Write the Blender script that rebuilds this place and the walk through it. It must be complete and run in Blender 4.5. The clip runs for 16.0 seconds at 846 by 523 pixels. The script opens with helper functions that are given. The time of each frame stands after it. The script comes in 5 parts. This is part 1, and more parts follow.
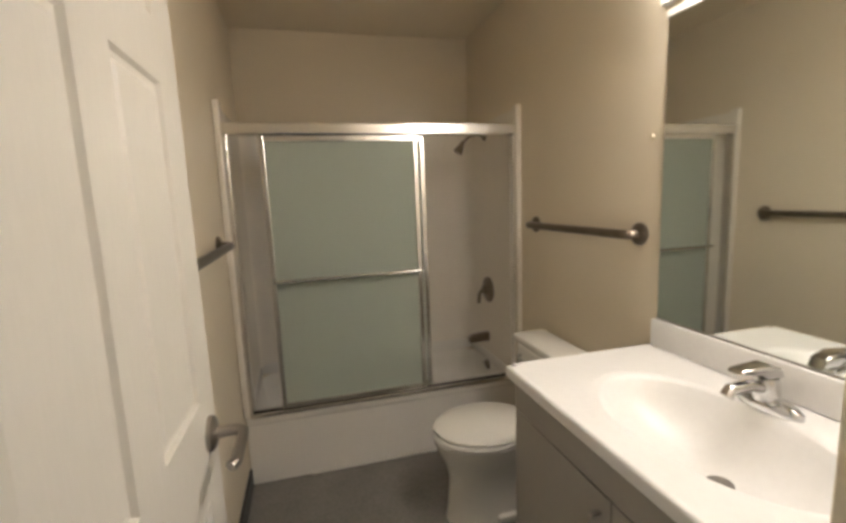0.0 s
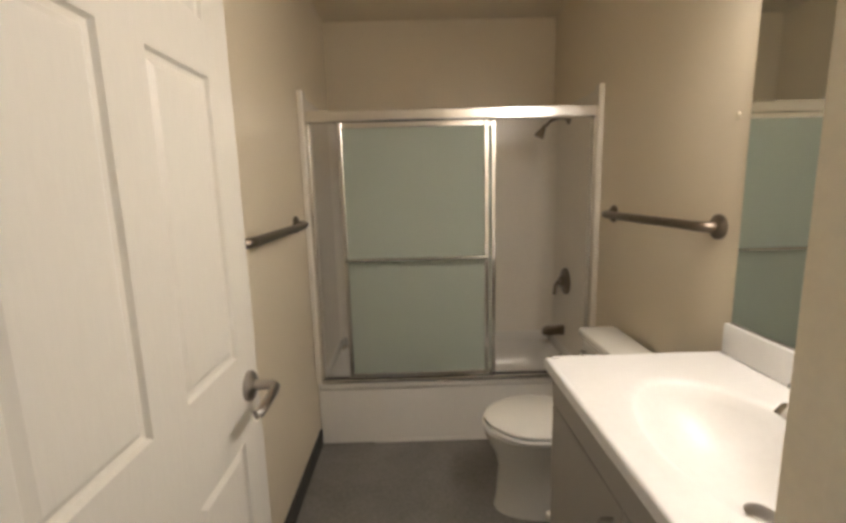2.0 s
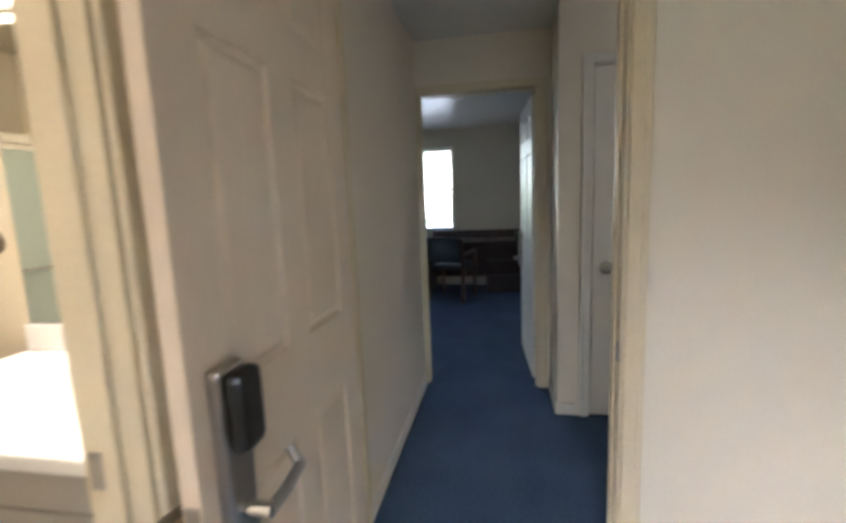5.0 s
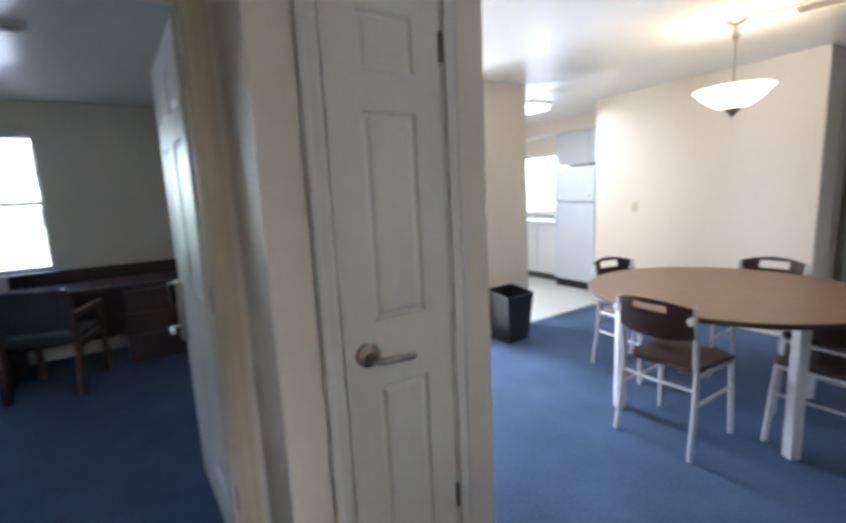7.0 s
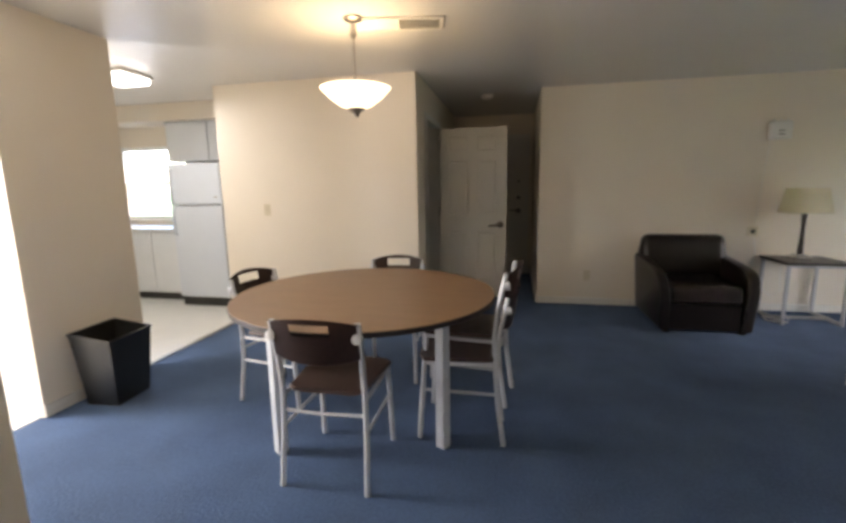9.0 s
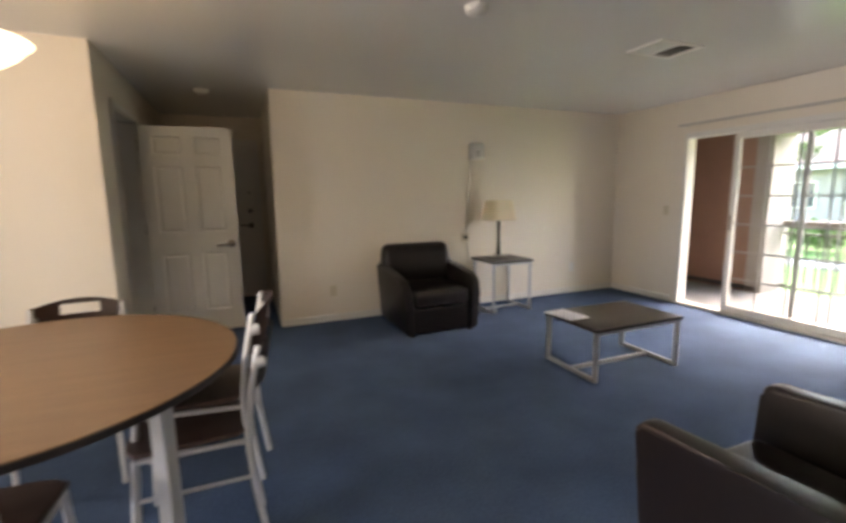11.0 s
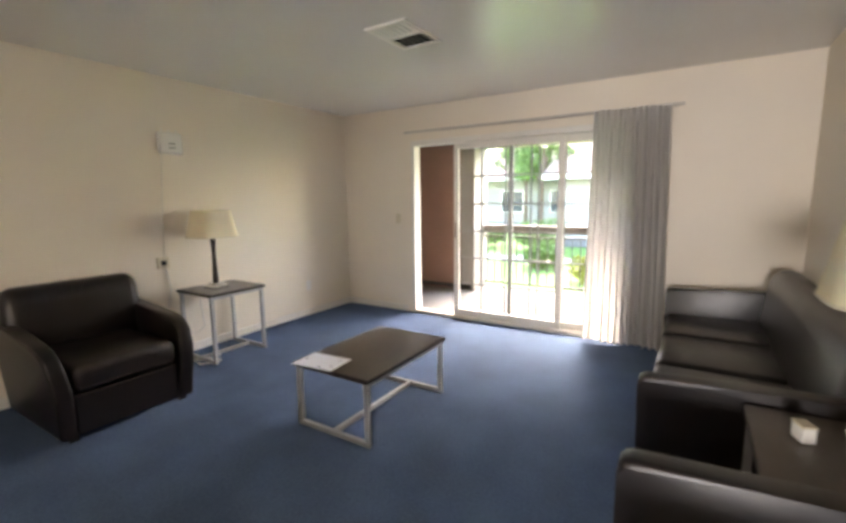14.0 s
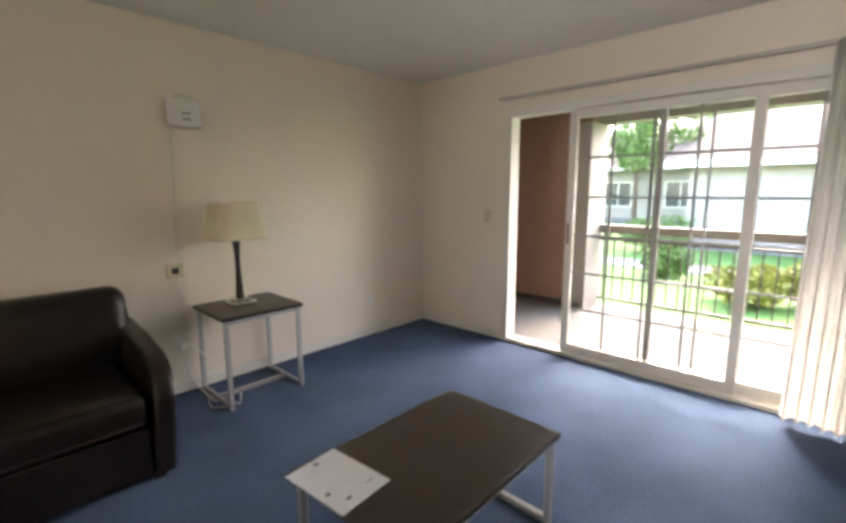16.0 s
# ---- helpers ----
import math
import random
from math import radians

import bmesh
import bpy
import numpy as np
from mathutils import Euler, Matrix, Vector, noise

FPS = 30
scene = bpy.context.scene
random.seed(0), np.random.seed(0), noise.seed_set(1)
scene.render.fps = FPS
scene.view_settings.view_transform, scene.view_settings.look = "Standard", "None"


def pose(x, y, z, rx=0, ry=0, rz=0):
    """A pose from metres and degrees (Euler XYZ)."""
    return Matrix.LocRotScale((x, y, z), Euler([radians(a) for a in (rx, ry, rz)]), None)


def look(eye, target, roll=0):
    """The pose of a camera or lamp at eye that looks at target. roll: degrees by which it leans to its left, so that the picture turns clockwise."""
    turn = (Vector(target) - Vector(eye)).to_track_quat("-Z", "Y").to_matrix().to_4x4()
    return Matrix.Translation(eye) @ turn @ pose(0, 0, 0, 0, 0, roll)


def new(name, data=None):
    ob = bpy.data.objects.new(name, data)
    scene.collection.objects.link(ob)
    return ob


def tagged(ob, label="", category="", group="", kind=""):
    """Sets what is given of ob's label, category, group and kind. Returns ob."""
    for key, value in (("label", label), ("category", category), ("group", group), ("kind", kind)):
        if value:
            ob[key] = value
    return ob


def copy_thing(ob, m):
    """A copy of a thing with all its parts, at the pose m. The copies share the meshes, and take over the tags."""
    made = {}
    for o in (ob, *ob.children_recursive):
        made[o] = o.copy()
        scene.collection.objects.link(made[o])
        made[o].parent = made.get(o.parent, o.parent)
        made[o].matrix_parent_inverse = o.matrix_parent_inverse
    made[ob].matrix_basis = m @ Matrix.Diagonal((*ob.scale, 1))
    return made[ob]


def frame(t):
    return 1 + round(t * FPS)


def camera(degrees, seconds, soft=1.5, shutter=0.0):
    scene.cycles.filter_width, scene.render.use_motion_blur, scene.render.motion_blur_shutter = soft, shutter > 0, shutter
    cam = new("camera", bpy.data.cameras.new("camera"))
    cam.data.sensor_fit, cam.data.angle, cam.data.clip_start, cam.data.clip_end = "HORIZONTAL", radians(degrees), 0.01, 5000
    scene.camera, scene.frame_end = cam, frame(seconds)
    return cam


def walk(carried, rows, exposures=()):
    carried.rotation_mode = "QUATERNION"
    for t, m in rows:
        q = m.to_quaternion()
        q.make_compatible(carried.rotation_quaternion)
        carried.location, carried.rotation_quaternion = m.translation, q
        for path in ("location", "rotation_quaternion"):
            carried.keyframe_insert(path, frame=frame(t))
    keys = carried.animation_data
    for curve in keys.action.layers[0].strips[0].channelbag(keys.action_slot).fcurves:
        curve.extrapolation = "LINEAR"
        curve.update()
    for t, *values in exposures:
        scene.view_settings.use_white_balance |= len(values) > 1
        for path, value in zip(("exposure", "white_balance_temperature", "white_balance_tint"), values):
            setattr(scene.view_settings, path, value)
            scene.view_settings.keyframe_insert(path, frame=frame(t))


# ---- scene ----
cam = camera(88.3, 16.0, soft=3.4, shutter=0.4)
PATH = [
    (0, (0.375, -2.216, 1.428), (0.875, -0.301, 1.139), -2.3),
    (0.5, (0.482, -2.211, 1.429), (0.774, -0.255, 1.133), -2.2),
    (1, (0.547, -2.215, 1.427), (0.663, -0.242, 1.121), -2.0),
    (1.5, (0.577, -2.234, 1.418), (0.58, -0.26, 1.098), -1.8),
    (2, (0.565, -2.267, 1.414), (0.594, -0.295, 1.082), -1.5),
    (2.5, (0.479, -2.341, 1.41), (0.786, -0.393, 1.075), -1.4),
    (3, (0.37, -2.444, 1.393), (1.123, -0.622, 1.056), -1.4),
    (3.5, (0.297, -2.529, 1.372), (1.54, -0.996, 1.05), -1.6),
    (3.8, (0.166, -2.618, 1.376), (1.66, -1.324, 1.069), -1.6),
    (4, (0.097, -2.634, 1.359), (1.723, -1.507, 1.065), -1.7),
    (4.2, (0.043, -2.634, 1.358), (1.784, -1.693, 1.066), -2.0),
    (6.5, (1.466, -2.615, 1.391), (3.361, -3.191, 1.11), -2.2),
    (7, (1.764, -2.696, 1.41), (3.443, -3.738, 1.103), -2.8),
    (7.5, (1.925, -2.874, 1.406), (3.342, -4.253, 1.107), -3.2),
    (8, (2.001, -3.035, 1.352), (2.985, -4.743, 1.016), -2.6),
    (10.3, (2.332, -3.446, 1.368), (2.134, -5.408, 1.032), -1.0),
    (10.5, (2.330, -3.507, 1.387), (1.971, -5.444, 1.040), -1.1),
    (11, (2.220, -3.675, 1.352), (1.466, -5.504, 1.052), -0.8),
    (11.5, (2.160, -3.775, 1.368), (1.052, -5.410, 1.084), -0.5),
    (12, (2.134, -3.942, 1.361), (0.702, -5.314, 1.103), -0.5),
    (12.5, (2.13, -4.099, 1.414), (0.496, -5.22, 1.149), -0.4),
    (13, (2.095, -4.207, 1.392), (0.379, -5.199, 1.127), -0.4),
    (13.5, (1.981, -4.314, 1.366), (0.265, -5.301, 1.083), -0.4),
    (14, (1.702, -4.495, 1.367), (0.022, -5.541, 1.08), -0.7),
    (14.5, (1.511, -4.661, 1.366), (-0.132, -5.762, 1.069), -0.6),
    (15, (1.287, -4.959, 1.376), (-0.32, -6.112, 1.077), -0.7),
    (15.5, (1.058, -5.123, 1.351), (-0.501, -6.337, 1.044), -0.6),
    (16, (0.659, -5.217, 1.356), (-0.772, -6.577, 1.035), -0.3),
]
walk(cam, [(t, look(eye, target, roll)) for t, eye, target, roll in PATH],
     exposures=[(0.0, 4.0, 6200, 13), (2.6, 4.12, 6350, 15), (3.5, 4.5, 6600, 17), (4.2, 4.85, 6600, 16), (6.4, 5.8, 5300, 14), (7.4, 5.3, 6400, 17), (8.2, 5.15, 6900, 18),
                (10.3, 5.2, 7600, 21), (11.6, 5.7, 7600, 21), (12.5, 5.72, 7500, 20), (14.5, 5.7, 7700, 20), (16.0, 5.3, 7600, 20)])


# ---- world and light ----
world = bpy.data.worlds.new("overcast_sky")
scene.world = world
world.use_nodes = True
wn = world.node_tree.nodes
sky = wn.new("ShaderNodeTexSky")
sky.sky_type = "NISHITA"
sky.sun_disc = False
sky.sun_elevation, sky.sun_rotation = radians(40), radians(-78)
sky.air_density, sky.dust_density = 1.0, 1.5
wn["Background"].inputs["Strength"].default_value = 0.078
world.node_tree.links.new(sky.outputs["Color"], wn["Background"].inputs["Color"])

sun_data = bpy.data.lights.new("sun", "SUN")
sun_data.energy, sun_data.angle, sun_data.color = 0.42, radians(30), (1.0, 0.95, 0.88)
sun = new("sun", sun_data)
sun.matrix_world = look((-20, -10, 17), (0, -6, 0))


def lamp(name, kind, energy, colour, m, size=0.1, size_y=None):
    data = bpy.data.lights.new(name, kind)
    data.energy, data.color = energy, colour
    if kind == "AREA":
        data.shape, data.size, data.size_y = "RECTANGLE", size, size_y or size
    else:
        data.shadow_soft_size = size
    ob = new(name, data)
    ob.matrix_world = m
    return ob


WARM = (1.0, 0.90, 0.77)
lamp("bathroom_light_glow", "AREA", 0.72, WARM, look((1.38, -1.45, 2.02), (0.75, -1.4, 0.9)), 0.75, 0.1)
lamp("pendant_glow", "POINT", 0.21, (1.0, 0.78, 0.48), pose(3.18, -6.0, 2.03), 0.06)
lamp("kitchen_light_glow", "AREA", 0.55, (0.92, 0.97, 1.0), pose(5.62, -6.70, 2.30), 0.28, 0.28)


lamp("sky_light_kitchen_window", "AREA", 6.0, (0.84, 0.91, 1.0), pose(7.42, -4.55, 1.35, 0, 76, 0), 1.0, 1.1)
lamp("sky_light_bedroom_window", "AREA", 0.14, (0.86, 0.92, 1.0), pose(7.175, -1.4, 1.78, 0, 90, 0), 0.56, 0.9)
# Added fill light, as if from an unseen window in the start room.
lamp("start_room_added_fill", "AREA", 0.08, (1.0, 0.90, 0.86), pose(-1.74, -2.9, 1.45, 0, -90, 0), 1.1, 1.0)


# ---- materials ----
def mat(name, colour, rough=0.6, metal=0.0, vary=0.12, scale=6.0, grain=60.0, bump=0.05, spec=0.5, stretch=(1, 1, 1), per_object=0.0, rv=0.03):
    if 0.1 < rough < 0.45:
        rv = 0.0
    m = bpy.data.materials.new(name)
    m.use_nodes = True
    n, l = m.node_tree.nodes, m.node_tree.links
    b = n["Principled BSDF"]
    b.inputs["Metallic"].default_value = metal
    b.inputs["Specular IOR Level"].default_value = spec
    tc, mp = n.new("ShaderNodeTexCoord"), n.new("ShaderNodeMapping")
    mp.inputs["Scale"].default_value = stretch
    l.new(tc.outputs["Object"], mp.inputs["Vector"])
    big, fine = n.new("ShaderNodeTexNoise"), n.new("ShaderNodeTexNoise")
    big.inputs["Scale"].default_value, big.inputs["Detail"].default_value = scale, 4
    fine.inputs["Scale"].default_value, fine.inputs["Detail"].default_value = grain, 3
    l.new(mp.outputs["Vector"], big.inputs["Vector"])
    l.new(mp.outputs["Vector"], fine.inputs["Vector"])
    add = n.new("ShaderNodeMath")
    add.operation = "ADD"
    l.new(big.outputs["Fac"], add.inputs[0])
    l.new(fine.outputs["Fac"], add.inputs[1])
    rng = n.new("ShaderNodeMapRange")
    rng.inputs["From Min"].default_value, rng.inputs["From Max"].default_value = 0.6, 1.4
    rng.inputs["To Min"].default_value, rng.inputs["To Max"].default_value = 1 - vary, 1 + vary
    l.new(add.outputs[0], rng.inputs["Value"])
    mul = n.new("ShaderNodeVectorMath")
    mul.operation = "SCALE"
    mul.inputs[0].default_value = colour
    l.new(rng.outputs["Result"], mul.inputs["Scale"])
    last = mul.outputs["Vector"]
    if per_object:
        info, r2, m2 = n.new("ShaderNodeObjectInfo"), n.new("ShaderNodeMapRange"), n.new("ShaderNodeVectorMath")
        r2.inputs["To Min"].default_value, r2.inputs["To Max"].default_value = 1 - per_object, 1 + per_object
        l.new(info.outputs["Random"], r2.inputs["Value"])
        m2.operation = "SCALE"
        l.new(last, m2.inputs[0])
        l.new(r2.outputs["Result"], m2.inputs["Scale"])
        last = m2.outputs["Vector"]
    l.new(last, b.inputs["Base Color"])
    rr = n.new("ShaderNodeMapRange")
    rr.inputs["To Min"].default_value, rr.inputs["To Max"].default_value = max(rough - rv, 0.02), min(rough + rv, 1)
    l.new(big.outputs["Fac"], rr.inputs["Value"])
    l.new(rr.outputs["Result"], b.inputs["Roughness"])
    if bump:
        bp = n.new("ShaderNodeBump")
        bp.inputs["Strength"].default_value, bp.inputs["Distance"].default_value = bump, 0.01
        l.new(fine.outputs["Fac"], bp.inputs["Height"])
        l.new(bp.outputs["Normal"], b.inputs["Normal"])
    return m


def glow(name, colour, strength):
    m = bpy.data.materials.new(name)
    m.use_nodes = True
    b = m.node_tree.nodes["Principled BSDF"]
    b.inputs["Base Color"].default_value = (0.85, 0.85, 0.82, 1)
    b.inputs["Emission Color"].default_value = (*colour, 1)
    b.inputs["Emission Strength"].default_value = strength
    return m


def glass(name, colour, rough, thin=True):
    m = bpy.data.materials.new(name)
    m.use_nodes = True
    b = m.node_tree.nodes["Principled BSDF"]
    b.inputs["Base Color"].default_value = (*colour, 1)
    b.inputs["Roughness"].default_value = rough
    b.inputs["IOR"].default_value = 1.08 if thin else 1.45
    b.inputs["Transmission Weight"].default_value = 1.0
    return m


M_WALL = mat("cream_wall_paint", (0.80, 0.72, 0.60), 0.5, vary=0.03, scale=1.5, grain=220, bump=0.06, rv=0)
M_BATHWALL = mat("beige_bathroom_paint", (0.72, 0.635, 0.49), 0.36, vary=0.03, scale=1.5, grain=180, bump=0.02, rv=0)
M_CEIL = mat("semi_gloss_ceiling_paint", (0.77, 0.755, 0.71), 0.24, vary=0.02, scale=1.2, grain=30, bump=0, rv=0)
M_CARPET = mat("blue_loop_carpet", (0.062, 0.101, 0.176), 0.97, vary=0.30, scale=2.6, grain=70, bump=0.4, spec=0.1)
M_CARPET.node_tree.nodes["Principled BSDF"].inputs["Sheen Weight"].default_value = 0.10
M_CARPET.node_tree.nodes["Principled BSDF"].inputs["Sheen Tint"].default_value = (0.55, 0.68, 1.0, 1)
M_VINYL = mat("grey_vinyl_floor", (0.20, 0.19, 0.175), 0.38, vary=0.28, scale=4, grain=75, bump=0.05)
M_KTILE = mat("pale_vinyl_kitchen_floor", (0.62, 0.62, 0.58), 0.35, vary=0.06, scale=5, grain=90, bump=0.03)
M_TRIM = mat("white_trim_paint", (0.76, 0.73, 0.66), 0.4, vary=0.04, scale=5, grain=90, bump=0.04)
M_CASING = mat("cream_casing_paint", (0.72, 0.62, 0.44), 0.42, vary=0.05, scale=5, grain=90, bump=0.05)
M_DOOR = mat("off_white_door_paint", (0.76, 0.725, 0.65), 0.38, vary=0.03, scale=3, grain=120, bump=0.05, stretch=(1, 1, 0.15))
M_TANDOOR = mat("tan_door_paint", (0.72, 0.60, 0.47), 0.4, vary=0.05, scale=3, grain=120, bump=0.06, stretch=(1, 1, 0.15))
M_BASE_DARK = mat("charcoal_vinyl_base", (0.05, 0.048, 0.045), 0.5, vary=0.15)
M_CHROME = mat("chrome", (0.62, 0.62, 0.62), 0.12, 1.0, vary=0.05, bump=0)
M_NICKEL = mat("brushed_nickel", (0.40, 0.375, 0.345), 0.3, 1.0, vary=0.08, grain=200, bump=0.02)
M_BRONZE = mat("worn_bronze_nickel", (0.22, 0.185, 0.15), 0.33, 1.0, vary=0.15, grain=120, bump=0.02)
M_ALU = mat("polished_aluminium", (0.74, 0.73, 0.70), 0.22, 1.0, vary=0.06, grain=150, bump=0.02)
M_FROST = glass("frosted_glass", (0.57, 0.61, 0.54), 0.5)
M_FROST.node_tree.nodes["Principled BSDF"].inputs["Transmission Weight"].default_value = 0.55
M_GLASS = glass("clear_glass", (0.97, 0.99, 0.98), 0.0)
M_PORC = mat("white_porcelain", (0.80, 0.78, 0.72), 0.12, vary=0.02, bump=0)
M_TUB = mat("white_tub_enamel", (0.80, 0.775, 0.72), 0.2, vary=0.03, scale=3, bump=0, rv=0)
M_SURR = mat("white_acrylic_surround", (0.84, 0.79, 0.70), 0.24, vary=0.03, scale=3, bump=0, rv=0)
M_MARBLE = mat("white_cultured_marble", (0.80, 0.79, 0.77), 0.28, vary=0.03, scale=5, bump=0)
M_VANITY = mat("grey_laminate", (0.36, 0.335, 0.295), 0.42, vary=0.05, scale=4, grain=160, bump=0.03)
# Near-black colour stands in for shade in the track groove and vents.
M_SHADOWGAP = mat("black_gap_shade", (0.02, 0.02, 0.02), 0.8)
M_MIRROR = mat("mirror_silver", (0.86, 0.89, 0.86), 0.02, 1.0, vary=0.0, bump=0)
M_LEATHER = mat("dark_brown_leather", (0.0095, 0.006, 0.0053), 0.31, vary=0.35, scale=5, grain=170, bump=0.08, spec=0.5)
M_PIPING = mat("brown_leather_piping", (0.035, 0.024, 0.021), 0.36, vary=0.2)
M_TABLETOP = mat("walnut_laminate", (0.25, 0.145, 0.08), 0.38, vary=0.16, scale=3, grain=40, bump=0.02, stretch=(1, 9, 1))
M_EDGE = mat("black_edge_band", (0.035, 0.028, 0.025), 0.45)
M_DARKTOP = mat("espresso_laminate", (0.058, 0.043, 0.034), 0.33, vary=0.25, scale=4, grain=50, bump=0.02, stretch=(1, 8, 1))
M_CHAIRWOOD = mat("espresso_plywood", (0.075, 0.042, 0.032), 0.33, vary=0.25, scale=5, grain=50, bump=0.02, stretch=(1, 7, 1))
M_SILVER = mat("silver_powder_coat", (0.50, 0.50, 0.49), 0.36, 0.55, vary=0.05, grain=200, bump=0.02)
M_LIGHTGREY = mat("light_grey_powder_coat", (0.62, 0.63, 0.64), 0.4, 0.2, vary=0.05, grain=200, bump=0.02)
M_BLACKP = mat("black_plastic", (0.012, 0.012, 0.012), 0.35, vary=0.1, bump=0.03)
M_WHITEP = mat("white_plastic", (0.78, 0.76, 0.71), 0.4, vary=0.03)
M_BEIGEP = mat("beige_plastic", (0.66, 0.58, 0.42), 0.4, vary=0.03)
M_SHADE = mat("ivory_linen_shade", (0.80, 0.70, 0.50), 0.85, vary=0.05, scale=10, grain=260, bump=0.2)
M_SHADE.node_tree.nodes["Principled BSDF"].inputs["Subsurface Weight"].default_value = 0.15
M_ESPRESSO = mat("espresso_turned_wood", (0.025, 0.016, 0.013), 0.3, vary=0.2)
M_CURTAIN = mat("grey_beige_curtain_fabric", (0.74, 0.72, 0.69), 0.9, vary=0.06, scale=4, grain=300, bump=0.25, spec=0.1, stretch=(1, 1, 0.2))
tr = M_CURTAIN.node_tree.nodes.new("ShaderNodeBsdfTranslucent")
tr.inputs["Color"].default_value = (0.88, 0.86, 0.82, 1)
mx = M_CURTAIN.node_tree.nodes.new("ShaderNodeMixShader")
mx.inputs["Fac"].default_value = 0.36
M_CURTAIN.node_tree.links.new(M_CURTAIN.node_tree.nodes["Principled BSDF"].outputs["BSDF"], mx.inputs[1])
M_CURTAIN.node_tree.links.new(tr.outputs["BSDF"], mx.inputs[2])
M_CURTAIN.node_tree.links.new(mx.outputs["Shader"], M_CURTAIN.node_tree.nodes["Material Output"].inputs["Surface"])
M_TRACK = mat("dull_beige_metal", (0.52, 0.48, 0.42), 0.5, vary=0.08)
M_MUNTIN = mat("grey_muntin_bar", (0.30, 0.29, 0.27), 0.5, vary=0.08)
M_PAPER = mat("white_paper", (0.86, 0.89, 0.95), 0.8, vary=0.02)
M_INK = mat("blue_black_ink", (0.20, 0.21, 0.30), 0.7)
M_FRIDGE = mat("white_fridge_enamel", (0.58, 0.62, 0.66), 0.35, vary=0.02, grain=120, bump=0.06)
M_CABW = mat("white_cabinet_paint", (0.64, 0.66, 0.66), 0.4, vary=0.03)
M_STUCCO = mat("terracotta_stucco", (0.29, 0.18, 0.135), 0.9, vary=0.10, scale=3, grain=70, bump=0.5)
M_GREYST = mat("grey_stucco", (0.32, 0.30, 0.27), 0.9, vary=0.10, scale=3, grain=70, bump=0.5)
M_CONCRETE = mat("pale_concrete", (0.19, 0.19, 0.185), 0.85, vary=0.12, scale=2, grain=60, bump=0.25)
M_RAIL = mat("bronze_painted_steel", (0.10, 0.085, 0.07), 0.5, vary=0.1)
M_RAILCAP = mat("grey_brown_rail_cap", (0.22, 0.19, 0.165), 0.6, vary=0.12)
M_GRASS = mat("lawn_grass", (0.075, 0.18, 0.03), 0.9, vary=0.4, scale=0.8, grain=60, bump=0.8)
M_LEAF = mat("green_leaves", (0.085, 0.16, 0.03), 0.6, vary=0.35, scale=3, grain=20)
M_YLEAF = mat("yellow_green_leaves", (0.22, 0.23, 0.04), 0.6, vary=0.3, scale=3, grain=20)
M_BARK = mat("brown_bark", (0.14, 0.10, 0.07), 0.9, vary=0.3, grain=40, bump=0.6)
M_HOUSE = mat("pale_stucco_facade", (0.36, 0.335, 0.30), 0.9, vary=0.06, scale=1, grain=40, bump=0.3)
M_ROOF = mat("tan_roof_shingle", (0.13, 0.10, 0.085), 0.9, vary=0.2, scale=3, grain=30, bump=0.4)
M_WINDARK = mat("dark_window_glass", (0.05, 0.06, 0.07), 0.1)
M_MAHOG = mat("dark_mahogany", (0.038, 0.015, 0.011), 0.35, vary=0.25, scale=4, grain=40, bump=0.02, stretch=(1, 7, 1))
M_UPHOL = mat("grey_blue_upholstery", (0.07, 0.09, 0.10), 0.9, vary=0.12, grain=300, bump=0.3)
M_CHAIRFRAME = mat("brown_wood_chair_frame", (0.10, 0.05, 0.03), 0.4, vary=0.2, stretch=(1, 1, 6))
M_BLIND = mat("white_blind_slat", (0.80, 0.80, 0.78), 0.5)
M_BATHLIGHT = glow("bathroom_diffuser", (1.0, 0.91, 0.79), 0.55)
M_PENDANT = glow("pendant_alabaster_glass", (1.0, 0.80, 0.50), 0.09)
M_KLIGHT = glow("fluorescent_diffuser", (0.93, 0.97, 1.0), 0.12)


# ---- building tools ----
def part(name, bm, material, parent=None, label="", smooth=False):
    me = bpy.data.meshes.new(name)
    bmesh.ops.recalc_face_normals(bm, faces=bm.faces[:])
    if smooth:
        for f in bm.faces:
            f.smooth = True
        for e in bm.edges:
            if len(e.link_faces) == 2 and e.calc_face_angle(0) > 0.7:
                e.smooth = False
    bm.to_mesh(me)
    bm.free()
    me.materials.append(material)
    ob = new(name, me)
    if parent:
        ob.parent = parent
    if label:
        ob["label"] = label
    return ob


def thing(name, m, label, category, group="", kind=""):
    ob = new(name)
    ob.empty_display_size = 0.05
    ob.matrix_world = m
    return tagged(ob, label, category, group, kind)


def box(bm, x0, x1, y0, y1, z0, z1, bevel=0.0, seg=2):
    vs = bmesh.ops.create_cube(bm, size=1)["verts"]
    for v in vs:
        v.co = Vector(((x0 + x1) / 2 + v.co.x * (x1 - x0), (y0 + y1) / 2 + v.co.y * (y1 - y0), (z0 + z1) / 2 + v.co.z * (z1 - z0)))
    if bevel:
        es = list({e for v in vs for e in v.link_edges})
        bmesh.ops.bevel(bm, geom=es, offset=bevel, segments=seg, affect="EDGES", profile=0.5)
    return bm


def bx(*a, **k):
    return box(bmesh.new(), *a, **k)


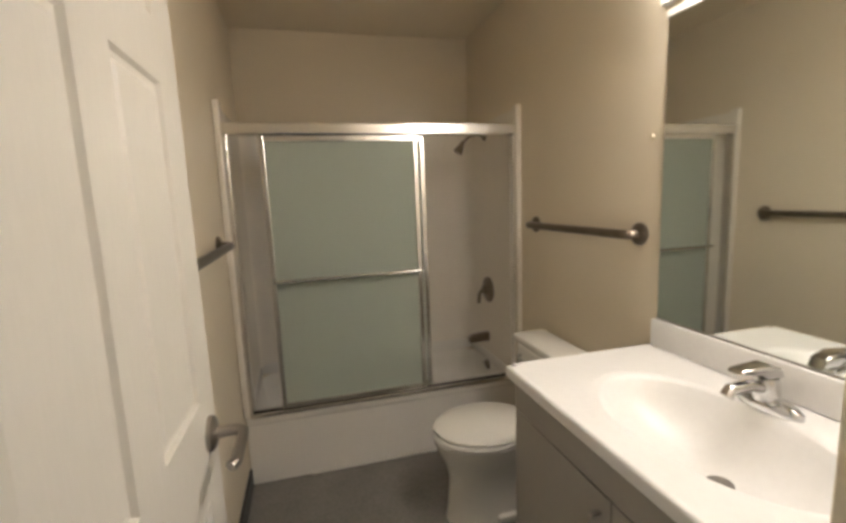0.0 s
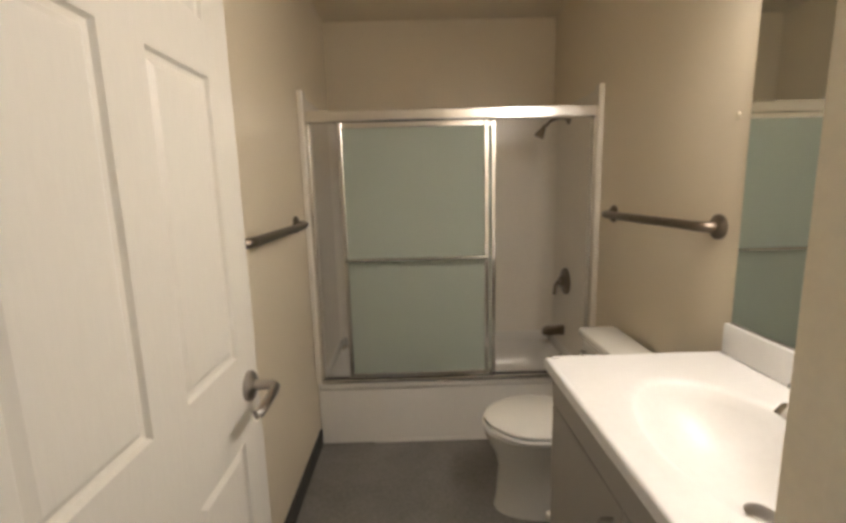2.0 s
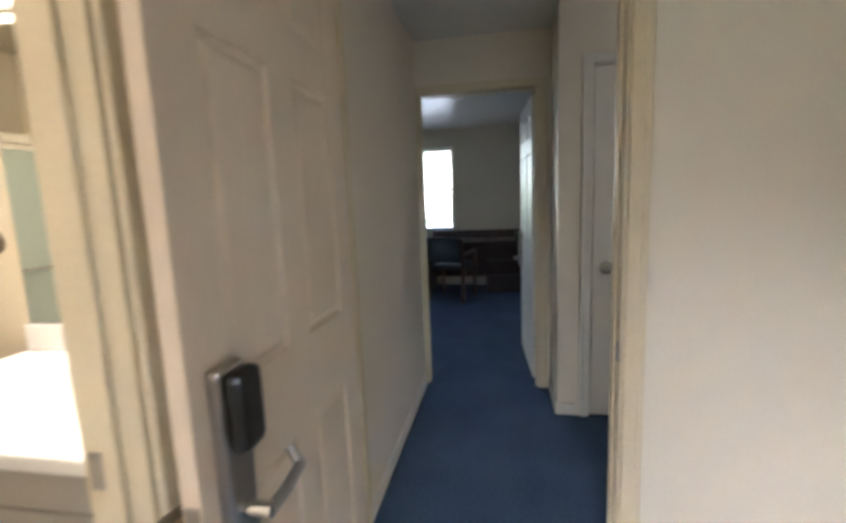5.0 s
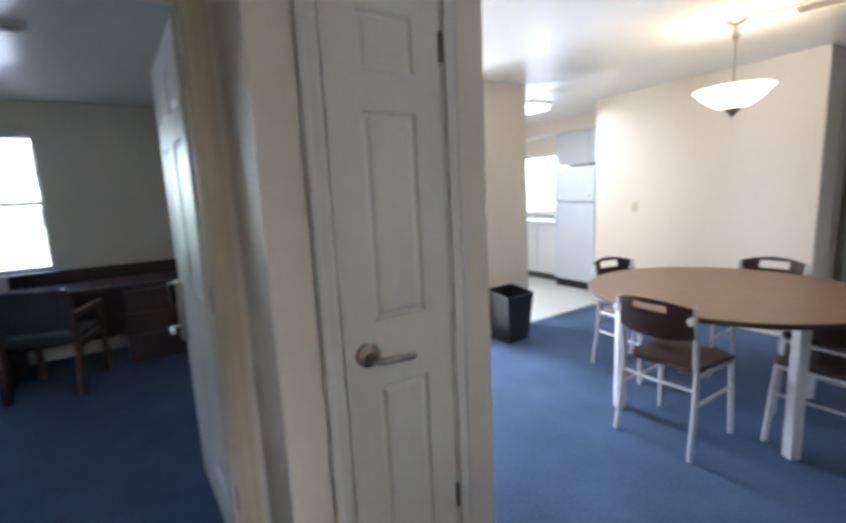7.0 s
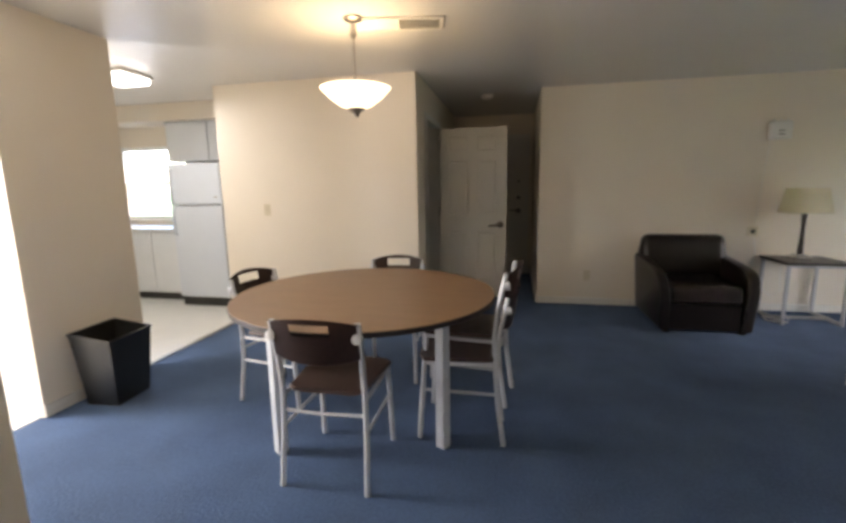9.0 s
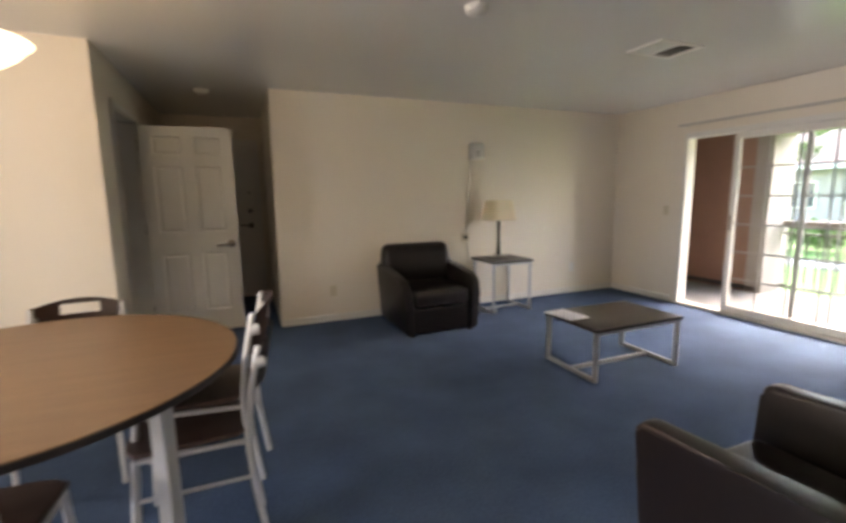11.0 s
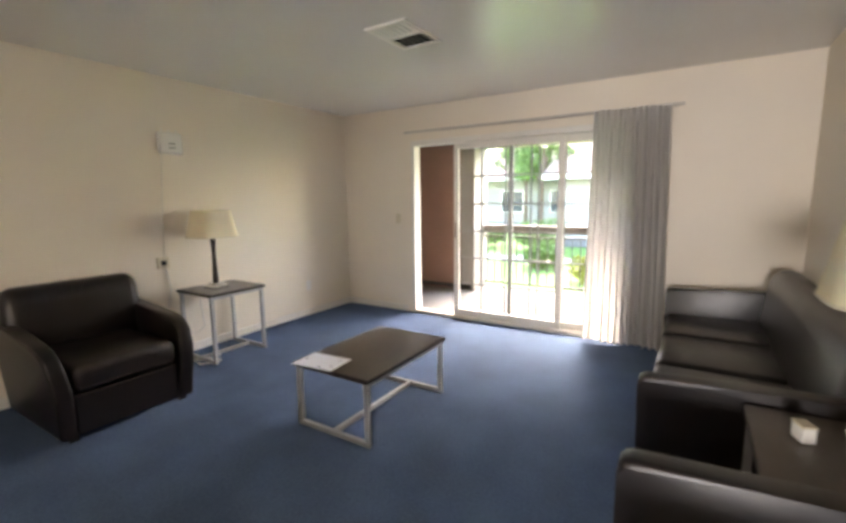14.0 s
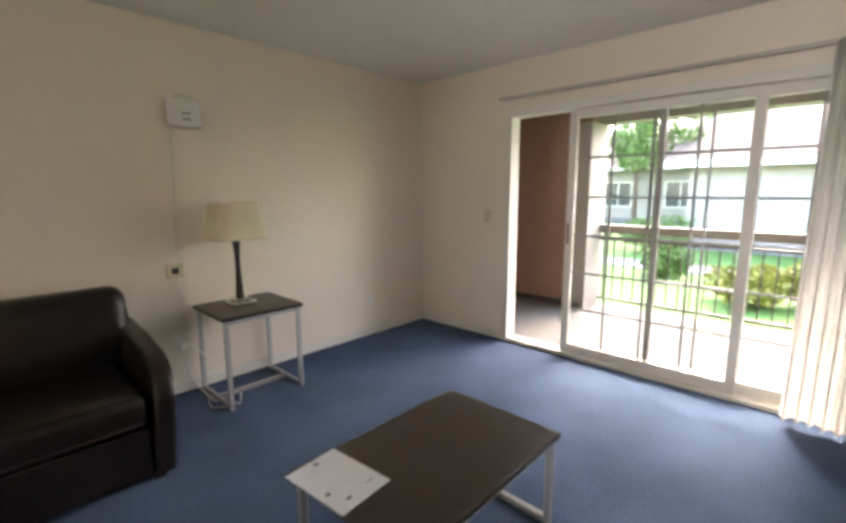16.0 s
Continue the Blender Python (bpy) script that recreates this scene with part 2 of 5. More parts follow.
def tube(bm, pts, r, n=10, square=False):
    """A swept bar through the points."""
    pts = [Vector(p) for p in pts]
    rings = []
    for i, p in enumerate(pts):
        d = (pts[min(i + 1, len(pts) - 1)] - pts[max(i - 1, 0)]).normalized()
        up = Vector((0, 0, 1)) if abs(d.z) < 0.9 else Vector((0, 1, 0))
        a = d.cross(up).normalized()
        b = a.cross(d).normalized()
        k = 4 if square else n
        off = math.pi / 4 if square else 0
        rr = r * 1.414 if square else r
        rings.append([bm.verts.new(p + a * rr * math.cos(off + 2 * math.pi * j / k) + b * rr * math.sin(off + 2 * math.pi * j / k)) for j in range(k)])
    k = len(rings[0])
    for u, v in zip(rings, rings[1:]):
        for j in range(k):
            bm.faces.new((u[j], u[(j + 1) % k], v[(j + 1) % k], v[j]))
    bm.faces.new(rings[0][::-1])
    bm.faces.new(rings[-1])
    return bm


def tb(pts, r, n=10, square=False):
    return tube(bmesh.new(), pts, r, n, square)


def lathe(bm, profile, n=32, m=Matrix(), sx=1.0, sy=1.0):
    """A turned shape from (radius, height) pairs; closed at radius 0."""
    rings = []
    for r, z in profile:
        if r < 1e-5:
            rings.append([bm.verts.new(m @ Vector((0, 0, z)))])
        else:
            rings.append([bm.verts.new(m @ Vector((sx * r * math.cos(2 * math.pi * j / n), sy * r * math.sin(2 * math.pi * j / n), z))) for j in range(n)])
    for u, v in zip(rings, rings[1:]):
        for j in range(n):
            a = [u[j % len(u)], u[(j + 1) % len(u)], v[(j + 1) % len(v)], v[j % len(v)]]
            f = []
            for q in a:
                if q not in f:
                    f.append(q)
            if len(f) > 2:
                bm.faces.new(f)
    return bm


def lt(profile, n=32, m=Matrix(), sx=1.0, sy=1.0):
    return lathe(bmesh.new(), profile, n, m, sx, sy)


def prism(pts, a0, a1, axis="x", bevel=0.0, seg=3):
    """A flat outline pushed along an axis: outline in (y, z) for x, (x, z) for y, (x, y) for z."""
    bm = bmesh.new()
    put = {"x": lambda p, a: (a, p[0], p[1]), "y": lambda p, a: (p[0], a, p[1]), "z": lambda p, a: (p[0], p[1], a)}[axis]
    lo, hi = [bm.verts.new(put(p, a0)) for p in pts], [bm.verts.new(put(p, a1)) for p in pts]
    bm.faces.new(lo)
    bm.faces.new(hi[::-1])
    k = len(pts)
    for j in range(k):
        bm.faces.new((lo[j], lo[(j + 1) % k], hi[(j + 1) % k], hi[j]))
    if bevel:
        es = [e for e in bm.edges if (e.verts[0] in lo) == (e.verts[1] in lo)]
        bmesh.ops.bevel(bm, geom=es, offset=bevel, segments=seg, affect="EDGES", profile=0.5)
    return bm


def slab(name, boxes, material, label, category, parent=None):
    bm = bmesh.new()
    for b in boxes:
        box(bm, *b)
    return tagged(part(name, bm, material, parent), label, category, kind="structure")


# ---- structure: floors ----
H = 2.40
slab("floor_carpet", [(-2.63, 4.99, -8.345, -3.70, -0.12, 0), (-1.8, 4.99, -3.70, -2.06, -0.12, 0), (1.9, 4.99, -10.1, -8.345, -0.12, 0), (-1.8, -0.001, -2.06, -2.0, -0.12, 0), (4.99, 7.6, -4.2, 0.5, -0.12, 0), (3.3, 4.99, -2.06, 0.5, -0.12, 0)],
     M_CARPET, "dark blue loop pile wall to wall carpet", "carpet")
slab("floor_bathroom", [(0, 1.52, -2.06, 0.78, -0.12, 0.004)], M_VINYL, "grey sheet vinyl bathroom floor", "floor")
slab("floor_kitchen", [(4.99, 7.6, -8.5, -4.2, -0.12, 0.004)], M_KTILE, "pale cream vinyl kitchen floor", "floor")
slab("threshold_strip", [(4.97, 5.01, -7.33, -5.95, 0.0, 0.008)], M_NICKEL, "thin metal strip between carpet and kitchen floor", "threshold")
# ---- ceilings ----
slab("ceiling", [(-2.75, 4.99, -10.2, -2.06, H, H + 0.12), (4.99, 7.7, -8.6, 0.6, H, H + 0.12), (3.3, 4.99, -2.06, 0.6, H, H + 0.12), (-1.9, 0, -2.06, -1.95, H, H + 0.12)],
     M_CEIL, "off-white semi-gloss painted ceiling", "ceiling")
slab("ceiling_bathroom", [(-0.1, 1.64, -2.06, 0.9, 2.49, 2.6)], M_BATHWALL, "beige painted bathroom ceiling", "ceiling")
# ---- bathroom walls ----
slab("wall_bath_west", [(-0.12, 0, -2.06, 0.78, 0, 2.49)], M_BATHWALL, "beige glossy painted bathroom wall", "wall")
slab("wall_bath_east", [(1.52, 1.64, -2.06, 0.78, 0, 2.49)], M_BATHWALL, "beige glossy painted bathroom wall", "wall")
slab("wall_bath_north", [(-0.12, 1.64, 0.78, 0.9, 0, 2.49)], M_BATHWALL, "beige glossy painted wall above the tub", "wall")
slab("wall_bath_front", [(0, 0.09, -2.06, -1.94, 0, 2.49), (0.89, 1.52, -2.06, -1.94, 0, 2.49), (0.09, 0.89, -2.06, -1.94, 2.07, 2.49)], M_WALL, "cream painted wall round the bathroom doorway", "wall")
# ---- hall, start room and living room walls ----
slab("wall_hall_north", [(-1.9, -0.12, -2.06, -1.94, 0, H), (1.64, 3.35, -2.06, -1.94, 0, H)], M_WALL, "cream painted hall wall", "wall")
# The opening is for window_5, an unseen window added for fill light.
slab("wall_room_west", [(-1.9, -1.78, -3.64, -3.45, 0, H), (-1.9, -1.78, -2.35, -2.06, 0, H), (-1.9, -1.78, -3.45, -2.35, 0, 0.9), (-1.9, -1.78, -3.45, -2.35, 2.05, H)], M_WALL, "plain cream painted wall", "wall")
slab("wall_living_north", [(-2.63, 1.78, -3.76, -3.64, 0, H)], M_WALL, "cream painted living room wall behind the sofa", "wall")
slab("wall_room_east", [(1.66, 1.78, -3.64, -2.995, 0, H), (1.66, 1.78, -2.10, -2.06, 0, H), (1.66, 1.78, -2.995, -2.10, 2.07, H)], M_WALL, "cream painted wall with a doorway", "wall")
slab("wall_hall_end", [(3.35, 3.47, -2.06, 0.5, 0, H), (3.35, 3.47, -3.0, -2.88, 0, H), (3.35, 3.47, -2.88, -2.06, 2.07, H)], M_WALL, "cream painted wall at the hall's end", "wall")
slab("wall_closet", [(2.96, 3.35, -3.0, -2.95, 0, H), (2.96, 3.06, -3.13, -3.0, 0, H), (2.96, 3.06, -3.715, -3.55, 0, H), (2.96, 3.06, -3.55, -3.13, 2.07, H), (3.35, 3.41, -3.715, -3.0, 0, H), (3.06, 3.35, -3.715, -3.64, 0, H)],
     M_WALL, "cream painted closet wall", "wall")
slab("wall_bedroom_south", [(3.41, 7.5, -3.715, -3.62, 0, H)], M_WALL, "cream painted wall between bedroom and dining area", "wall")
slab("wall_bedroom_north", [(3.35, 7.6, 0.4, 0.5, 0, H)], M_WALL, "plain cream painted wall", "wall")
slab("wall_bedroom_east", [(7.08, 7.2, -3.62, -1.9, 0, H), (7.08, 7.2, -0.9, 0.4, 0, H), (7.08, 7.2, -1.9, -0.9, 0, 0.86), (7.08, 7.2, -1.9, -0.9, 2.13, H)], M_WALL, "cream painted bedroom wall with a window", "wall")
slab("wall_partition", [(4.96, 5.08, -5.95, -5.165, 0, H)], M_WALL, "cream painted partition between dining area and kitchen", "wall")
slab("wall_dining", [(3.08, 5.18, -7.45, -7.33, 0, H)], M_WALL, "cream painted dining area wall", "wall")
slab("wall_hallway_east", [(3.08, 3.20, -7.75, -7.45, 0, H), (3.08, 3.20, -10.1, -8.56, 0, H), (3.08, 3.20, -8.56, -7.75, 2.07, H)], M_WALL, "cream painted entry hallway wall with a doorway", "wall")
slab("wall_hallway_west", [(1.78, 1.90, -10.1, -8.345, 0, H)], M_WALL, "cream painted entry hallway wall", "wall")
slab("wall_hallway_end", [(1.78, 3.2, -10.2, -10.1, 0, H)], M_WALL, "cream painted wall at the end of the entry hallway", "wall")
slab("wall_storeroom", [(3.2, 5.06, -8.75, -8.65, 0, H), (4.94, 5.06, -8.65, -7.45, 0, H)], M_WALL, "plain cream painted storeroom wall", "wall")
slab("wall_living_south", [(-2.63, 1.78, -8.465, -8.345, 0, H)], M_WALL, "cream painted living room wall behind the armchair", "wall")
slab("wall_living_west", [(-2.75, -2.63, -8.465, -7.335, 0, H), (-2.75, -2.63, -4.97, -3.64, 0, H), (-2.75, -2.63, -7.335, -4.97, 2.02, H)], M_WALL, "cream painted wall with a sliding glass door", "wall")
slab("wall_kitchen_south", [(5.06, 6.45, -8.5, -8.38, 0, H), (7.5, 7.6, -8.5, -8.38, 0, H), (6.45, 7.5, -8.5, -8.38, 0, 0.98), (6.45, 7.5, -8.5, -8.38, 1.95, H)], M_WALL, "pale painted kitchen wall with a window", "wall")
slab("wall_kitchen_east", [(7.5, 7.6, -8.38, -5.35, 0, H), (7.5, 7.6, -3.75, -3.62, 0, H), (7.5, 7.6, -5.35, -3.75, 0, 0.6), (7.5, 7.6, -5.35, -3.75, 2.0, H)], M_WALL, "pale painted kitchen wall", "wall")
# Unseen wall added to keep nook window light off kitchen and dining wall.
slab("wall_light_block", [(5.5, 7.5, -5.95, -5.83, 0, H)], M_WALL, "unseen plain wall added to block the nook window light", "wall")
slab("kitchen_soffit", [(5.2, 7.5, -8.38, -7.95, 2.2, H)], M_WALL, "cream painted soffit over the kitchen cabinets", "soffit")


# ---- baseboards ----
def board(name, x0, x1, y0, y1, h=0.08, material=M_TRIM, label="narrow off-white painted baseboard"):
    return tagged(part(name, bx(x0, x1, y0, y1, 0.004, h, bevel=0.004, seg=1), material), label, "baseboard", kind="structure")


board("baseboard", -2.62, 1.89, -8.345, -8.331)
board("baseboard", -2.63, -2.617, -8.33, -7.40)
board("baseboard", -2.63, -2.617, -4.90, -3.775)
board("baseboard", -2.61, 1.78, -3.775, -3.76)
board("baseboard", 1.78, 1.793, -3.76, -3.10)
board("baseboard", 1.80, 3.28, -2.074, -2.06)
board("baseboard", 2.95, 3.33, -2.95, -2.937)
board("baseboard", 2.947, 2.96, -3.05, -2.937)
board("baseboard", 2.947, 2.96, -3.74, -3.62)
board("baseboard", 3.10, 5.17, -7.33, -7.317)
board("baseboard", 3.067, 3.08, -7.69, -7.33)
board("baseboard", 1.90, 1.913, -10.09, -8.345)
board("baseboard", 1.915, 3.06, -10.1, -10.087)
board("baseboard", 4.947, 4.96, -5.95, -5.165)
board("baseboard", 3.48, 7.07, -3.62, -3.607)
board("baseboard", 7.067, 7.08, -3.60, 0.39)
board("baseboard_bathroom", 0.0, 0.012, -1.93, -0.005, 0.10, M_BASE_DARK, "charcoal vinyl cove base")


# ---- doors ----
def lever(parent, m, material, flip=1, label="brushed nickel lever handle"):
    h = part("handle", lathe(bmesh.new(), [(0, 0), (0.038, 0), (0.038, 0.008), (0.031, 0.014), (0.013, 0.018), (0.011, 0.05), (0, 0.05)], 20, m), material, parent, label, True)
    part("lever", tube(bmesh.new(), [m @ Vector(p) for p in ((0, 0, 0.03), (0, 0, 0.062), (flip * 0.008, -0.001, 0.070), (flip * 0.03, -0.003, 0.072), (flip * 0.115, -0.010, 0.070), (flip * 0.128, -0.012, 0.062))], 0.0115, 12), material, h, "", True)
    return h


def panel_door(w, h, one_column=False):
    """A moulded panel door leaf: hinge edge at x 0, thickness along y."""
    t = 0.018
    xs = [0, 0.11, w - 0.10, w] if one_column else [0, 0.11, w / 2 - 0.055, w / 2 + 0.055, w - 0.115, w]
    zs = [0, 0.22, 0.80, 1.015, 1.645, 1.755, 1.92, h]
    bm = bmesh.new()
    for side in (-t, t):
        g = [[bm.verts.new((x, side, z + 0.012)) for x in xs] for z in zs]
        cells = []
        for i in range(len(zs) - 1):
            for j in range(len(xs) - 1):
                q = (g[i][j], g[i][j + 1], g[i + 1][j + 1], g[i + 1][j])
                f = bm.faces.new(q if side < 0 else q[::-1])
                if i in (1, 3, 5) and (j == 1 or (not one_column and j == 3)):
                    cells.append(f)
        bm.normal_update()
        bmesh.ops.inset_individual(bm, faces=cells, thickness=0.007, depth=-0.009)
        bmesh.ops.inset_individual(bm, faces=cells, thickness=0.012, depth=-0.002)
        bmesh.ops.inset_individual(bm, faces=cells, thickness=0.020, depth=0.008)
    bmesh.ops.bridge_loops(bm, edges=[e for e in bm.edges if e.is_boundary])
    return bm


def door_frame(parent, w, h, depth, material, case=0.057):
    """Jambs, head and casings for an opening that starts at x 0, with the wall between y -depth/2 and depth/2."""
    d = depth / 2
    for x0, x1 in ((-0.02, 0.0), (w, w + 0.02)):
        part("jamb", bx(x0, x1, -d, d, 0.0, h + 0.02), material, parent)
    part("head_jamb", bx(0.0, w, -d, d, h, h + 0.02), material, parent)
    for s in (-1, 1):
        y0, y1 = (d + 0.001, d + 0.016) if s > 0 else (-d - 0.016, -d - 0.001)
        ym = y1 + 0.005 if s > 0 else y0 - 0.005
        for x0, x1, e in ((-case - 0.008, -0.008, -1), (w + 0.008, w + case + 0.008, 1)):
            bm = bx(x0, x1, y0, y1, 0.0, h + case, bevel=0.003, seg=1)
            a, b = (x0, x0 + 0.02) if e < 0 else (x1 - 0.02, x1)
            box(bm, a, b, min(y0, ym), max(y1, ym), 0.0, h + case, bevel=0.003, seg=1)
            part("casing", bm, material, parent)
        part("casing", bx(-0.008, w + 0.008, y0, y1, h + 0.008, h + case, bevel=0.003, seg=1), material, parent)


def stops(parent, w, h, y, material):
    for x0, x1 in ((0.0, 0.011), (w - 0.011, w)):
        part("door_stop", bx(x0, x1, y - 0.016, y + 0.016, 0.0, h, bevel=0.002, seg=1), material, parent)


def hinges(parent, x, y, h):
    for z in (0.27, h / 2 + 0.05, h - 0.18):
        h_ = part("hinge", tb([(x, y, z - 0.05), (x, y, z + 0.05)], 0.009, 8), M_BRONZE, parent, "dark hinge knuckle", True)
        part("hinge_plate", bx(x - 0.002, x + 0.002, y - 0.036, y - 0.009, z - 0.05, z + 0.05), M_BRONZE, h_)


# bathroom door, open against the side wall
d1 = thing("door_1", pose(0.11, -2.0, 0), "off-white six-panel bathroom door standing open", "door", kind="structure")
door_frame(d1, 0.76, 2.05, 0.12, M_CASING)
stops(d1, 0.76, 2.05, 0.0, M_CASING)
leaf = part("leaf", panel_door(0.79, 2.02), M_DOOR, d1)
leaf.matrix_local = pose(0.006, 0.045, 0, 0, 0, 90)
lever(leaf, pose(0.725, -0.018, 0.936, 90, 0, 0), M_NICKEL, -1)
hinges(d1, -0.004, 0.062, 2.03)
part("strike_plate", bx(0.757, 0.7595, 0.02, 0.052, 0.90, 0.965), M_NICKEL, d1)

# keypad door, open against the hall wall
d2 = thing("door_2", pose(1.72, -2.12, 0, 0, 0, -90), "tan-cream six-panel door with keypad lock standing open", "door", kind="structure")
door_frame(d2, 0.855, 2.05, 0.12, M_CASING)
stops(d2, 0.855, 2.05, 0.0, M_CASING)
leaf = part("leaf", panel_door(0.78, 2.02), M_TANDOOR, d2)
leaf.matrix_local = pose(0.0, -0.058, 0, 0, 0, -90)
# leaf runs away from the hinge towards the start room, its face to the hall
lock = part("keypad_lock", bx(0.665, 0.742, 0.019, 0.048, 0.73, 1.09, bevel=0.008), M_NICKEL, leaf, "tall brushed nickel lock case")
part("keypad", bx(0.668, 0.739, 0.048, 0.085, 0.94, 1.085, bevel=0.016), M_BLACKP, lock, "black rounded keypad")
part("spindle", tb([(0.705, 0.048, 0.82), (0.705, 0.10, 0.82)], 0.015, 12), M_CHROME, lock, "", True)
part("lever", tb([(0.705, 0.095, 0.82), (0.66, 0.10, 0.825), (0.59, 0.098, 0.835), (0.58, 0.07, 0.865)], 0.012, 10), M_NICKEL, lock, "", True)
part("latch_plate", bx(0.7795, 0.782, -0.013, 0.013, 0.77, 0.87), M_NICKEL, leaf, "nickel latch plate")
part("latch_bolt", bx(0.78, 0.790, -0.007, 0.007, 0.805, 0.835, bevel=0.003), M_BRONZE, leaf)
part("back_lever", tb([(0.715, -0.018, 0.84), (0.715, -0.04, 0.84), (0.79, -0.042, 0.85), (0.81, -0.04, 0.85)], 0.010, 10), M_NICKEL, leaf, "", True)
hinges(d2, -0.004, -0.072, 2.03)
part("strike_plate", bx(0.852, 0.8545, -0.055, -0.02, 0.84, 0.90), M_NICKEL, d2)

# bedroom door, open into the bedroom
d3 = thing("door_3", pose(3.41, -2.08, 0, 0, 0, -90), "off-white panelled bedroom door with keypad standing open", "door", kind="structure")
door_frame(d3, 0.78, 2.05, 0.12, M_CASING)
stops(d3, 0.78, 2.05, -0.03, M_CASING)
leaf = part("leaf", panel_door(0.77, 2.02), M_DOOR, d3)
leaf.matrix_local = pose(0.775, 0.075, 0, 0, 0, 93.5)
lock = part("keypad_lock", bx(0.67, 0.735, 0.019, 0.045, 0.75, 1.05, bevel=0.008), M_NICKEL, leaf, "brushed nickel keypad lock case")
part("keypad", bx(0.672, 0.733, 0.045, 0.075, 0.93, 1.045, bevel=0.014), M_BLACKP, lock, "black rounded keypad")
part("lever", tb([(0.70, 0.045, 0.82), (0.70, 0.085, 0.82), (0.60, 0.085, 0.82)], 0.011, 10), M_CHROME, lock, "", True)
hinges(d3, 0.783, 0.07, 2.03)

# closet door, shut
d4 = thing("door_4", pose(3.01, -3.14, 0, 0, 0, -90), "narrow off-white three-panel closet door, shut", "door", kind="structure")
door_frame(d4, 0.40, 2.05, 0.10, M_TRIM)
leaf = part("leaf", panel_door(0.392, 2.03, True), M_DOOR, d4)
leaf.matrix_local = pose(0.004, -0.034, 0)
lever(leaf, pose(0.075, -0.018, 0.925, 90, 0, 0), M_NICKEL, 1)
for z in (0.31, 1.86):
    part("hinge", tb([(0.398, -0.055, z - 0.045), (0.398, -0.055, z + 0.045)], 0.008, 8), M_BRONZE, d4, "dark hinge knuckle", True)

# storeroom door, swung out across the entry hallway
d5 = thing("door_5", pose(3.14, -7.77, 0, 0, 0, -90), "cream six-panel door swung open across the entry hallway", "door", kind="structure")
door_frame(d5, 0.77, 2.05, 0.12, M_TRIM)
leaf = part("leaf", panel_door(0.80, 2.02), M_DOOR, d5)
leaf.matrix_local = pose(0.755, -0.078, 0, 0, 0, -90)
lever(leaf, pose(0.73, -0.018, 0.90, 90, 0, 0), M_BRONZE, -1)
hinges(d5, 0.765, -0.075, 2.03)

# flat entry door at the hallway's end
d6 = thing("door_6", pose(2.02, -10.098, 0), "cream flush entry door with deadbolt, shut", "door", kind="structure")
part("leaf", bx(0.0, 0.90, 0.004, 0.03, 0.01, 2.05, bevel=0.003), M_DOOR, d6)
for x0, x1 in ((-0.06, -0.003), (0.903, 0.96)):
    part("casing", bx(x0, x1, 0.0, 0.02, 0, 2.11, bevel=0.003), M_TRIM, d6)
part("casing", bx(-0.003, 0.903, 0.0, 0.02, 2.053, 2.11, bevel=0.003), M_TRIM, d6)
part("deadbolt", lt([(0, 0), (0.03, 0), (0.03, 0.02), (0.018, 0.03), (0, 0.03)], 16, pose(0.09, 0.03, 1.18, -90, 0, 0)), M_BRONZE, d6, "dark deadbolt", True)
lever(d6, pose(0.09, 0.03, 0.98, -90, 0, 0), M_BRONZE, 1, "dark lever handle")
part("door_viewer", lt([(0, 0), (0.016, 0), (0.016, 0.008), (0, 0.01)], 12, pose(0.09, 0.03, 1.42, -90, 0, 0)), M_BRONZE, d6)


# ---- bathroom ----
tub = thing("bathtub", pose(0, 0, 0), "white enamel bathtub built in across the bathroom", "bathtub")
bm = bx(0.004, 1.516, 0.0, 0.05, 0.004, 0.335, bevel=0.006)
part("apron", bm, M_TUB, tub)
bm = bx(0.004, 1.516, -0.012, 0.09, 0.325, 0.375, bevel=0.016, seg=3)
box(bm, 0.004, 0.0155, 0.09, 0.775, 0.30, 0.3755, bevel=0.002)
box(bm, 1.5045, 1.516, 0.09, 0.775, 0.30, 0.3755, bevel=0.002)
box(bm, 0.0155, 1.5045, 0.7565, 0.775, 0.30, 0.3755, bevel=0.002)
part("rim", bm, M_TUB, tub, smooth=True)
bm = bmesh.new()
floor_ring = []
for z, q in ((0.30, 0.0), (0.22, 0.008), (0.14, 0.035), (0.10, 0.09), (0.09, 0.20)):
    ring, cr_ = [], 0.10
    for cx, cy, a0 in ((1.5045 - q - cr_, 0.7565 - q - cr_, 0), (0.0155 + q + cr_, 0.7565 - q - cr_, 90), (0.0155 + q + cr_, 0.055 + q + cr_, 180), (1.5045 - q - cr_, 0.055 + q + cr_, 270)):
        ring += [bm.verts.new((cx + cr_ * math.cos(radians(a0 + 15 * k)), cy + cr_ * math.sin(radians(a0 + 15 * k)), z)) for k in range(7)]
    floor_ring.append(ring)
for u, v in zip(floor_ring, floor_ring[1:]):
    for j in range(28):
        bm.faces.new((u[j], u[(j + 1) % 28], v[(j + 1) % 28], v[j]))
bm.faces.new(floor_ring[-1])
part("basin", bm, M_TUB, tub, smooth=True)
part("skirt_bead", bx(0.30, 1.516, -0.008, 0.0, 0.004, 0.024, bevel=0.003), M_TUB, tub)

